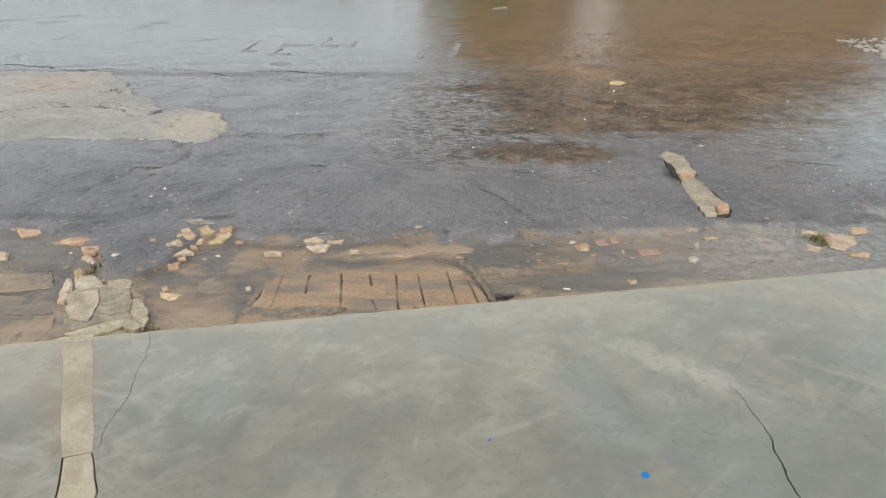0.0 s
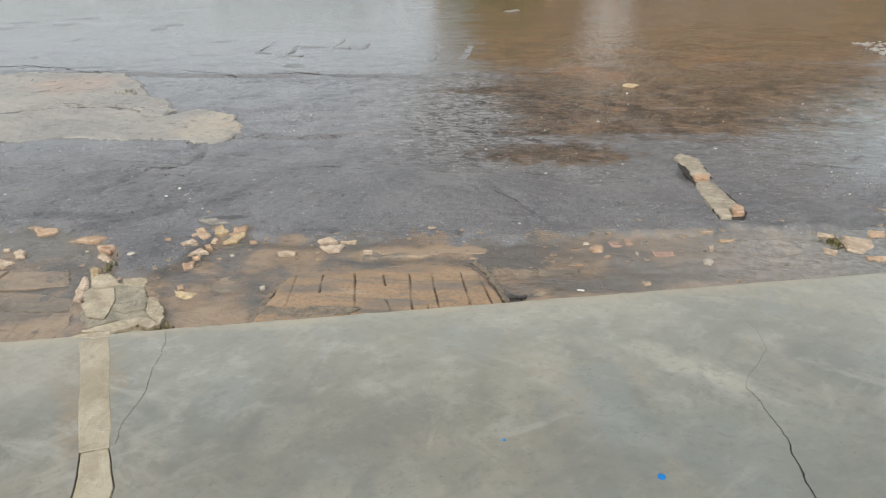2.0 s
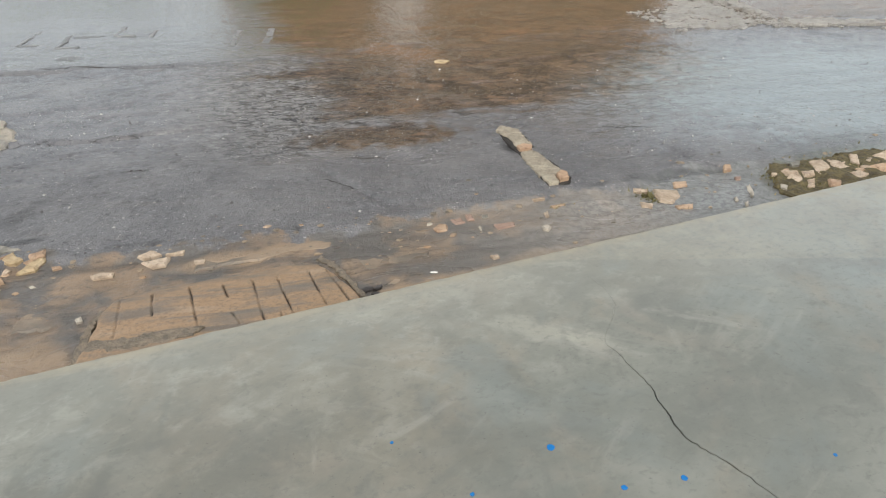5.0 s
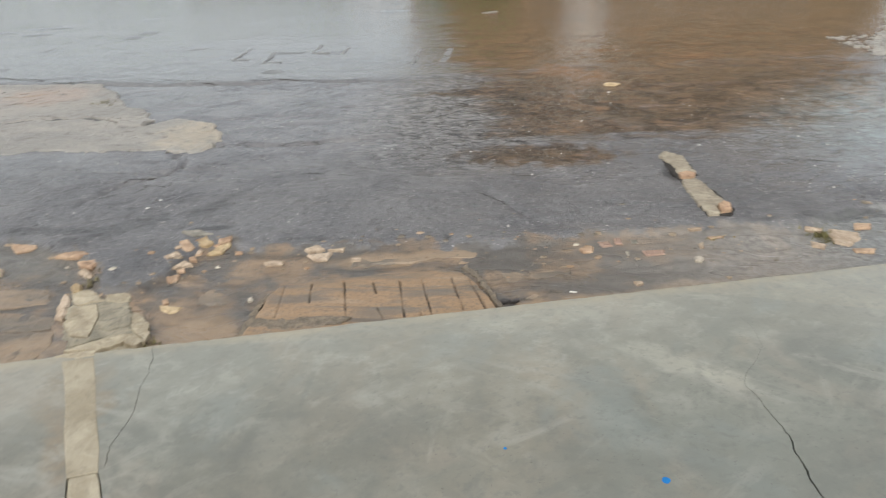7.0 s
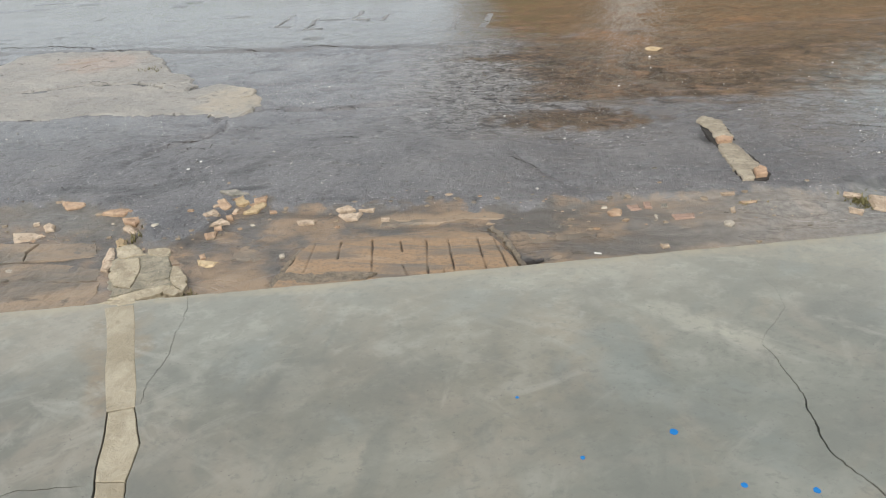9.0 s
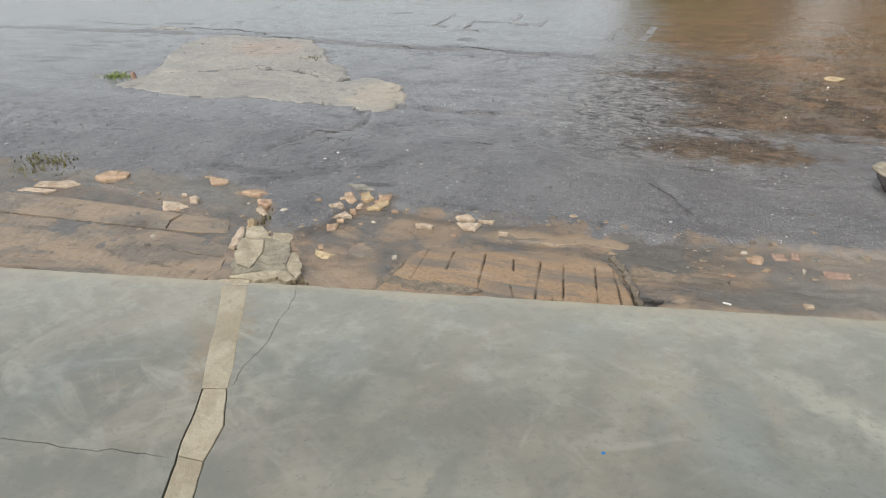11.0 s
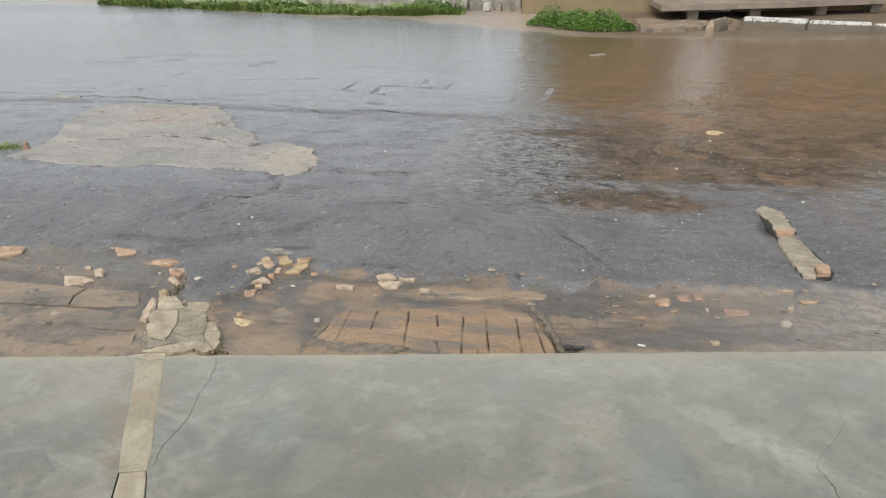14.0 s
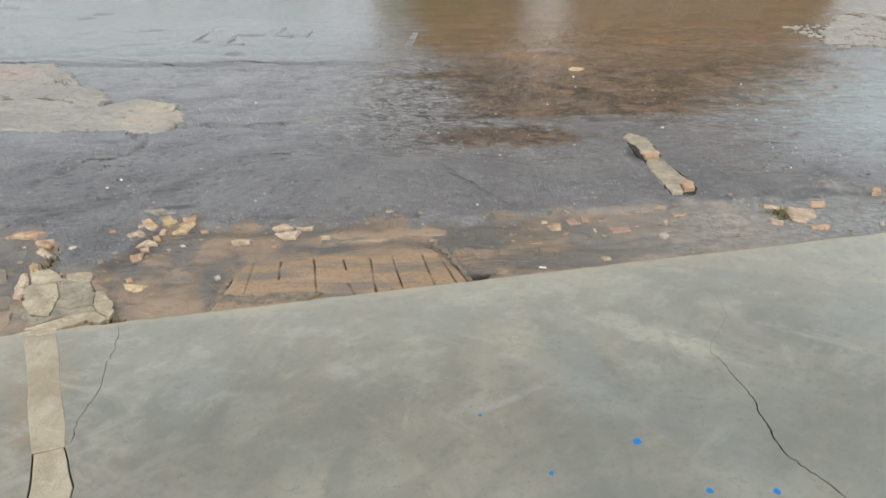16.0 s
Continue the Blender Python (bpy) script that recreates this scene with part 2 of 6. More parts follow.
def slab_material():
    m = Mat("trowelled_cement", ior=1.45)
    sweep = m.noise(1.7, 6, 0.6, 0.35, m.scaled(0.9, 1.3, 1.0, 15))
    cloud = m.noise(0.5, 3, 0.5, 0.3)
    mottle = m.noise(7.0, 7, 0.7, 0.3, m.scaled(0.95, 1.3, 1.0, 8))
    fine = m.noise(24, 5, 0.72, 0.3, m.scaled(0.95, 1.25, 1.0, 5))
    near_edge = m.span(m.along(-0.121, 1.0), 0.75, 1.55)
    warm = m.span(m.math("ADD", cloud, m.math("MULTIPLY", m.oval(-0.1, 0.75, 1.1, 1.0, 0, 0.2), 0.22)), 0.44, 0.68)
    c = m.mix(warm, (0.188, 0.191, 0.160), (0.208, 0.195, 0.154))
    # sky sheen on the right-hand cement, painted as a paler, bluer base
    right_sheen = m.span(m.along(1.0, 0.3), 1.9, 3.6)
    c = m.mix(m.math("MULTIPLY", right_sheen, 0.75), c, (0.296, 0.334, 0.326))
    c = m.mix(m.span(sweep, 0.46, 0.72, 0.0, 0.6), c, (0.315, 0.312, 0.265))
    c = m.mix(m.span(sweep, 0.48, 0.30, 0.0, 0.6), c, (0.150, 0.151, 0.132))
    c = m.mix(m.span(m.noise(2.6, 5, 0.6, 0.4), 0.50, 0.68, 0.0, 0.45), c, (0.285, 0.240, 0.178))
    for x, y, rx, ry, turn, k in ((0.98, 1.24, 0.30, 0.11, -32, 0.5), (1.16, 1.12, 0.22, 0.08, -38, 0.45), (-0.53, 0.87, 0.12, 0.22, -18, 0.4), (-1.64, 1.04, 0.30, 0.10, 25, 0.35), (-0.06, 1.08, 0.3, 0.16, 15, 0.25), (-0.30, 0.50, 0.25, 0.14, 25, 0.3)):
        c = m.mix(m.math("MULTIPLY", m.oval(x, y, rx, ry, turn, 0.45), k), c, (0.385, 0.365, 0.295))
    for x, y, rx, ry, turn, k in ((-1.55, 0.62, 1.15, 0.95, 0, 0.5), (0.68, 1.12, 0.13, 0.42, 25, 0.45), (0.55, 0.62, 0.12, 0.4, 15, 0.35), (-0.20, 0.55, 0.06, 0.35, -8, 0.4), (-0.45, 0.90, 0.9, 0.5, 10, 0.45), (-1.9, 0.7, 0.8, 0.45, 0, 0.4), (1.9, 0.8, 0.5, 0.3, 10, 0.3), (0.72, 1.5, 0.30, 0.10, 10, 0.3), (-0.62, 0.95, 0.03, 0.22, -14, 0.35), (-0.46, 1.22, 0.02, 0.25, -6, 0.35)):
        c = m.mix(m.math("MULTIPLY", m.oval(x, y, rx, ry, turn, 0.35), k), c, (0.125, 0.130, 0.112))
    for x, y, rx, ry, turn, k in ((-1.262, 1.13, 0.10, 0.10, 0, 1.0), (-1.30, 0.88, 0.09, 0.22, 25, 1.0), (-1.42, 1.20, 0.17, 0.40, 27, 0.9), (-1.20, 1.0, 0.025, 0.02, 0, 0.7), (-1.35, 1.32, 0.10, 0.14, 20, 0.5)):
        c = m.mix(m.math("MULTIPLY", m.oval(x, y, rx, ry, turn, 0.3), k), c, (0.205, 0.165, 0.112))
    c = m.mix(m.math("MULTIPLY", m.span(mottle, 0.50, 0.68, 0.0, 0.6), m.math("ADD", m.math("MULTIPLY", near_edge, 0.65), 0.35)), c, (0.335, 0.328, 0.275))
    c = m.mix(m.span(mottle, 0.48, 0.30, 0.0, 0.5), c, (0.133, 0.132, 0.116))
    # trowel sweeps that cross one another, and warm and cool clouds
    for turn, a, b, seed_scale in ((30, 1.0, 3.6, 1.0), (-32, 1.0, 3.2, 1.15), (75, 1.0, 2.8, 0.9)):
        stroke = m.noise(1.5 * seed_scale, 7, 0.64, 0.9, m.scaled(a, b, 1.0, turn))
        here = m.span(m.noise(0.9 * seed_scale + 0.01 * turn, 3, 0.5, 0.4), 0.42, 0.60)
        c = m.mix(m.math("MULTIPLY", here, m.span(stroke, 0.53, 0.68, 0.0, 0.5)), c, (0.33, 0.320, 0.272))
        c = m.mix(m.math("MULTIPLY", here, m.span(stroke, 0.46, 0.33, 0.0, 0.5)), c, (0.150, 0.149, 0.129))
    tint = m.noise(1.5, 5, 0.6, 0.5)
    c = m.mix(m.span(tint, 0.53, 0.66, 0.0, 0.45), c, (0.285, 0.250, 0.198))
    c = m.mix(m.span(tint, 0.46, 0.34, 0.0, 0.45), c, (0.205, 0.228, 0.212))
    flake = m.noise(8, 9, 0.8, 0.5, m.scaled(0.8, 1.5, 1.0, 22))
    c = m.mix(m.math("MULTIPLY", m.span(flake, 0.52, 0.64, 0.0, 0.42), m.math("MULTIPLY", m.span(sweep, 0.40, 0.62), m.math("ADD", m.math("MULTIPLY", near_edge, 0.8), 0.2))), c, (0.40, 0.395, 0.345))
    c = m.mix(m.span(fine, 0.48, 0.32, 0.0, 0.45), c, (0.133, 0.132, 0.116))
    c = m.mix(m.span(m.noise(70, 3), 0.68, 0.74, 0.0, 0.5), c, (0.07, 0.07, 0.06))
    c = m.mix(m.math("MULTIPLY", near_edge, 0.28), c, (0.33, 0.325, 0.28))
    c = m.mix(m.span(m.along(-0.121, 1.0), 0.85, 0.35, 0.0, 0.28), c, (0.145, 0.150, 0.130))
    dust = m.math("MULTIPLY", m.span(m.along(-0.121, 1.0), 1.555, 1.632), m.span(mottle, 0.38, 0.60, 0.15, 0.85))
    c = m.mix(dust, c, (0.335, 0.295, 0.215))
    rim = m.mask("rim")
    c = m.mix(m.math("MULTIPLY", rim, m.span(fine, 0.35, 0.65, 0.25, 0.9)), c, (0.36, 0.32, 0.24))
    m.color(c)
    m.roughness(m.span(sweep, 0.3, 0.7, 0.30, 0.46))
    m.bump(fine, 0.12, 0.004)
    m.bump(m.noise(120, 3), 0.12, 0.002)
    return m.m


def rough_stone(name, dark, light, rough=0.75, scale=9.0, damp=0.0, veins=1.0):
    m = Mat(name)
    n = m.noise(scale, 6, 0.65, 0.5)
    vein = m.noise(scale * 3.2, 6, 0.7, 0.8)
    c = m.mix(m.span(n, 0.34, 0.66), dark, light)
    c = m.mix(m.math("MULTIPLY", m.chance(), 0.30), c, tuple(0.6 * v for v in dark))
    c = m.mix(m.span(vein, 0.47, 0.34, 0.0, 0.75 * veins), c, tuple(0.5 * v for v in dark))
    c = m.mix(m.span(vein, 0.56, 0.70, 0.0, 0.6 * veins), c, tuple(min(0.8, 1.25 * v + 0.03) for v in light))
    c = m.mix(m.span(m.noise(scale * 1.6, 5, 0.7, 0.5), 0.53, 0.66, 0.0, 0.55 * veins), c, tuple(0.62 * v for v in dark))
    m.color(c)
    m.roughness(m.span(n, 0.3, 0.7, rough - 0.15 - damp, rough))
    m.bump(vein, 0.7, 0.012)
    m.bump(m.noise(scale * 9, 4, 0.65), 0.5, 0.005)
    return m.m


def patch_material():
    m = Mat("worn_cement_patch")
    drift = m.noise(1.5, 6, 0.65, 0.8, m.scaled(0.8, 1.6, 1.0, -6))
    flake = m.noise(3.4, 9, 0.74, 0.9, m.scaled(0.8, 1.3, 1.0, -14))
    fine = m.noise(30, 6, 0.75)
    c = m.mix(m.span(drift, 0.34, 0.66), (0.292, 0.270, 0.238), (0.390, 0.360, 0.314))
    c = m.mix(m.math("MULTIPLY", m.oval(-4.15, 6.45, 0.75, 0.55, -10, 0.4), 0.7), c, (0.42, 0.325, 0.262))
    c = m.mix(m.math("MULTIPLY", m.oval(-2.05, 4.85, 0.48, 0.62, 0, 0.4), 0.7), c, (0.49, 0.415, 0.310))
    c = m.mix(m.span(flake, 0.55, 0.66, 0.0, 0.5), c, (0.47, 0.440, 0.385))
    c = m.mix(m.span(flake, 0.46, 0.37, 0.0, 0.6), c, (0.215, 0.200, 0.172))
    c = m.mix(m.span(flake, 0.375, 0.352, 0.0, 0.9), c, (0.085, 0.075, 0.062))
    c = m.mix(m.span(fine, 0.45, 0.32, 0.0, 0.5), c, (0.20, 0.185, 0.160))
    c = m.mix(m.span(fine, 0.55, 0.68, 0.0, 0.55), c, (0.50, 0.470, 0.415))
    dent = m.noise(11, 7, 0.75, 0.6, m.scaled(0.8, 1.2, 1.0, -20))
    c = m.mix(m.span(dent, 0.44, 0.35, 0.0, 0.75), c, (0.165, 0.150, 0.126))
    c = m.mix(m.span(dent, 0.56, 0.66, 0.0, 0.5), c, (0.47, 0.425, 0.360))
    m.bump(dent, 0.6, 0.02)
    m.color(c)
    m.roughness(m.span(drift, 0.3, 0.7, 0.40, 0.58))
    m.bump(flake, 0.9, 0.06)
    m.bump(fine, 0.45, 0.008)
    return m.m


def silted_material():
    m = Mat("silted_slab")
    smear = m.noise(1.7, 6, 0.62, 0.6, m.scaled(0.9, 2.0, 1.0, 4))
    blot = m.noise(5, 7, 0.7, 0.5, m.scaled(0.8, 1.8, 1.0, 6))
    fine = m.noise(40, 5, 0.74)
    c = m.mix(m.span(smear, 0.38, 0.60), (0.160, 0.134, 0.104), (0.292, 0.216, 0.146))
    c = m.mix(m.span(blot, 0.52, 0.66, 0.0, 0.6), c, (0.315, 0.245, 0.172))
    c = m.mix(m.span(blot, 0.45, 0.34, 0.0, 0.8), c, (0.092, 0.076, 0.058))
    c = m.mix(m.span(fine, 0.46, 0.30, 0.0, 0.6), c, (0.085, 0.070, 0.052))
    c = m.mix(m.span(fine, 0.60, 0.74, 0.0, 0.4), c, (0.36, 0.29, 0.21))
    m.color(c)
    m.roughness(m.span(smear, 0.3, 0.7, 0.38, 0.55))
    m.bump(blot, 0.7, 0.02)
    m.bump(fine, 0.55, 0.006)
    return m.m


def ramp_material():
    m = Mat("mud_stained_cement")
    band = m.noise(1.7, 6, 0.62, 0.7, m.scaled(1.0, 4.2, 1.0, -7))
    blot = m.noise(6, 6, 0.7, 0.4, m.scaled(0.7, 2, 1))
    fine = m.noise(48, 5, 0.75)
    c = m.mix(m.span(band, 0.36, 0.52), (0.150, 0.122, 0.094), (0.338, 0.220, 0.126))
    c = m.mix(m.span(band, 0.55, 0.70), c, (0.372, 0.272, 0.182))
    c = m.mix(m.span(blot, 0.55, 0.68, 0.0, 0.55), c, (0.185, 0.158, 0.130))
    c = m.mix(m.span(fine, 0.47, 0.64, 0.0, 0.75), c, (0.185, 0.140, 0.095))
    c = m.mix(m.span(fine, 0.42, 0.30, 0.0, 0.5), c, (0.47, 0.36, 0.25))
    c = m.mix(m.math("MULTIPLY", m.oval(-0.66, 1.98, 0.24, 0.11, 0, 0.3), 0.75), c, (0.150, 0.130, 0.108))
    c = m.mix(m.math("MULTIPLY", m.oval(0.02, 1.98, 0.26, 0.06, 4, 0.3), 0.7), c, (0.165, 0.142, 0.115))
    c = m.mix(m.math("MULTIPLY", m.oval(-0.20, 1.77, 0.24, 0.07, 4, 0.3), 0.7), c, (0.175, 0.150, 0.120))
    toe = m.math("MULTIPLY", m.span(m.along(-0.10, 1.0), 2.10, 2.34), m.span(m.noise(9, 6, 0.7, 0.5, m.scaled(0.6, 1.6, 1)), 0.36, 0.56))
    c = m.mix(m.math("MULTIPLY", toe, 0.9), c, m.mix(m.span(fine, 0.4, 0.6), (0.110, 0.095, 0.076), (0.225, 0.180, 0.130)))
    c = m.mix(m.mask("slot"), c, (0.045, 0.036, 0.028))
    m.color(c)
    m.roughness(m.span(band, 0.4, 0.6, 0.46, 0.66))
    m.bump(blot, 0.35, 0.010)
    m.bump(fine, 0.5, 0.006)
    return m.m


def plain(name, color, rough=0.6, vary=0.25, scale=6.0, bump=0.2):
    m = Mat(name, rough)
    n = m.noise(scale, 5, 0.6, 0.3)
    m.color(m.mix(m.span(n, 0.3, 0.7), tuple(v * (1 - vary) for v in color), tuple(min(1, v * (1 + vary)) for v in color)))
    m.bump(m.noise(scale * 12, 3), bump, 0.004)
    return m.m


def leaf_material(name, dark, light):
    m = Mat(name, 0.55)
    m.color(m.mix(m.noise(5, 3), dark, light))
    m.b.inputs["Subsurface Weight"].default_value = 0.0
    return m.m


def kerb_material():
    m = Mat("flaking_whitewash", 0.8)
    height = m.t.nodes.new("ShaderNodeSeparateXYZ")
    m.t.links.new(m.pos, height.inputs[0])
    worn = m.noise(11, 7, 0.75, 0.5)
    painted = m.math("ADD", worn, m.span(height.outputs["Z"], 0.16, 0.10, 0.06, -0.20))
    c = m.mix(m.span(painted, 0.42, 0.58), m.mix(worn, (0.10, 0.09, 0.075), (0.20, 0.165, 0.12)), (0.60, 0.59, 0.55))
    m.color(c)
    m.bump(m.noise(40, 4), 0.5, 0.01)
    return m.m


M_GROUND = ground_material()
M_SLAB = slab_material()
M_RAMP = ramp_material()
M_STRIP = rough_stone("buff_mortar", (0.318, 0.268, 0.182), (0.445, 0.390, 0.285), 0.55, 5.0, 0.0, 0.45)
M_RUBBLE = rough_stone("pale_broken_cement", (0.330, 0.272, 0.182), (0.560, 0.480, 0.345), 0.62, 8.0, 0.0, 0.7)
M_LICHEN = rough_stone("grey_green_cement", (0.205, 0.182, 0.132), (0.420, 0.365, 0.262), 0.6, 9.0, 0.0, 0.8)
M_PATCH = patch_material()
M_BAR = rough_stone("muddy_mortar", (0.245, 0.205, 0.150), (0.440, 0.378, 0.280), 0.6, 11.0)
M_SILTSTONE = silted_material()
M_ORANGE = rough_stone("orange_laterite", (0.36, 0.230, 0.142), (0.575, 0.412, 0.275))
M_YELLOW = rough_stone("yellow_sandstone", (0.40, 0.285, 0.155), (0.60, 0.470, 0.290))
M_PALE = rough_stone("pale_sandstone", (0.385, 0.285, 0.195), (0.615, 0.495, 0.370))
M_RED = rough_stone("red_brick", (0.29, 0.185, 0.135), (0.43, 0.295, 0.225))
M_BRICK = rough_stone("fired_brick", (0.40, 0.245, 0.15), (0.60, 0.42, 0.275))
M_GREY = rough_stone("grey_stone", (0.20, 0.185, 0.15), (0.33, 0.30, 0.25))
M_WHITE = rough_stone("white_pebble", (0.36, 0.31, 0.245), (0.54, 0.48, 0.39))
M_SOIL = rough_stone("mossy_soil", (0.062, 0.048, 0.022), (0.190, 0.150, 0.066), 0.8, 16.0)
M_CRUST = rough_stone("mud_crust", (0.150, 0.122, 0.090), (0.315, 0.252, 0.178), 0.7, 24.0)
# black for dirt, and for strips that stand in for shade
M_DIRT_SHADE = plain("black_dirt_shade", (0.036, 0.031, 0.026), 0.9, 0.4, 20.0)
M_CLOD = rough_stone("dark_clod", (0.035, 0.030, 0.027), (0.09, 0.08, 0.075), 0.8, 30.0)
M_BLUE = plain("blue_paint", (0.002, 0.150, 0.42), 0.6, 0.1, 30.0)
M_FACADE = plain("brown_render", (0.218, 0.163, 0.095), 0.8, 0.15, 1.5)
M_PALEWALL = plain("pale_paint", (0.70, 0.69, 0.66), 0.6, 0.06, 1.5)
M_PORCH = plain("weathered_cement", (0.235, 0.190, 0.150), 0.7, 0.2, 3.0)
M_LOWWALL = plain("stained_wall", (0.27, 0.255, 0.225), 0.8, 0.3, 4.0)
M_KERB = kerb_material()
M_LEAF = leaf_material("weed_leaf", (0.055, 0.125, 0.020), (0.15, 0.25, 0.040))
M_GRASS = leaf_material("grass_blade", (0.13, 0.195, 0.040), (0.30, 0.345, 0.095))
M_STRAW = leaf_material("dry_straw", (0.28, 0.22, 0.11), (0.45, 0.37, 0.20))
M_MOSS = leaf_material("mossy_weed", (0.085, 0.080, 0.025), (0.22, 0.185, 0.075))
M_POLE = plain("grey_timber", (0.42, 0.42, 0.42), 0.8, 0.2, 5.0)
M_WORN = rough_stone("worn_road_paint", (0.17, 0.168, 0.162), (0.31, 0.305, 0.295), 0.52, 9.0, 0.0, 0.5)
M_PAPER = plain("white_litter", (0.75, 0.73, 0.68), 0.6, 0.08, 20.0)
M_STEM = plain("green_stem", (0.10, 0.13, 0.04), 0.7, 0.2, 20.0)


# ---- helpers for building ----
def finish(bm, name, material, smooth=False):
    bmesh.ops.recalc_face_normals(bm, faces=bm.faces)
    me = bpy.data.meshes.new(name)
    bm.to_mesh(me)
    bm.free()
    me.materials.append(material)
    if smooth:
        me.polygons.foreach_set("use_smooth", [True] * len(me.polygons))
    return me


def thing(name, bm, material, label, category, group="", kind="", smooth=False, at=(0, 0, 0)):
    ob = new(name, finish(bm, name, material, smooth))
    ob.location = at
    return tagged(ob, label, category, group, kind)


def base(name, at, label, category, group="", kind=""):
    ob = new(name)
    ob.location = at
    ob.empty_display_size = 0.1
    return tagged(ob, label, category, group, kind)


def part(name, bm, material, parent, label="", smooth=False, at=(0, 0, 0)):
    ob = new(name, finish(bm, name, material, smooth))
    ob.parent = parent
    ob.location = at
    return tagged(ob, label)


def lattice(ix, iy, seed):
    h = (ix.astype(np.int64) * 374761393 + iy.astype(np.int64) * 668265263 + seed * 1442695041) & 0x7FFFFFFF
    h = ((h ^ (h >> 13)) * 1274126177) & 0x7FFFFFFF
    return ((h ^ (h >> 16)) & 0xFFFF) / 65535.0


def value_noise(x, y, seed=0):
    ix, iy = np.floor(x), np.floor(y)
    fx, fy = x - ix, y - iy
    fx, fy = fx * fx * (3 - 2 * fx), fy * fy * (3 - 2 * fy)
    a, b = lattice(ix, iy, seed), lattice(ix + 1, iy, seed)
    c, d = lattice(ix, iy + 1, seed), lattice(ix + 1, iy + 1, seed)
    return (a * (1 - fx) + b * fx) * (1 - fy) + (c * (1 - fx) + d * fx) * fy


def fbm(x, y, seed=0, octaves=4):
    total, size = 0.0, 0.5
    for k in range(octaves):
        total = total + size * value_noise(x * 2 ** k, y * 2 ** k, seed + 7 * k)
        size *= 0.5
    return total


def step(a, b, v):
    u = np.clip((v - a) / (b - a), 0, 1)
    return u * u * (3 - 2 * u)


def slab_edge(x):
    """The front edge of the cement forecourt."""
    return 1.640 + 0.121 * x


def tar_edge(x):
    """The ragged near edge of the asphalt."""
    xs = (-60, -3.4, -2.6, -2.15, -1.95, -1.75, -1.55, -1.45, -1.35, -1.2, -1.0, -0.75, -0.4, 0.4, 1.36, 1.84, 2.2, 2.88, 3.4, 4.4, 60)
    xs = np.maximum.accumulate(np.array(xs))
    ys = (2.75, 2.75, 2.85, 2.75, 2.52, 2.26, 2.20, 2.40, 2.66, 2.74, 2.62, 2.64, 2.58, 2.59, 2.65, 2.74, 2.61, 2.85, 2.69, 2.78, 4.0)
    return np.interp(x, xs, ys)


def far_seam(x):
    return np.interp(x, (-40, -7.1, -4.5, -2.9, -0.1, 3.0, 40), (7.8, 7.27, 7.1, 6.79, 6.64, 6.7, 7.5))


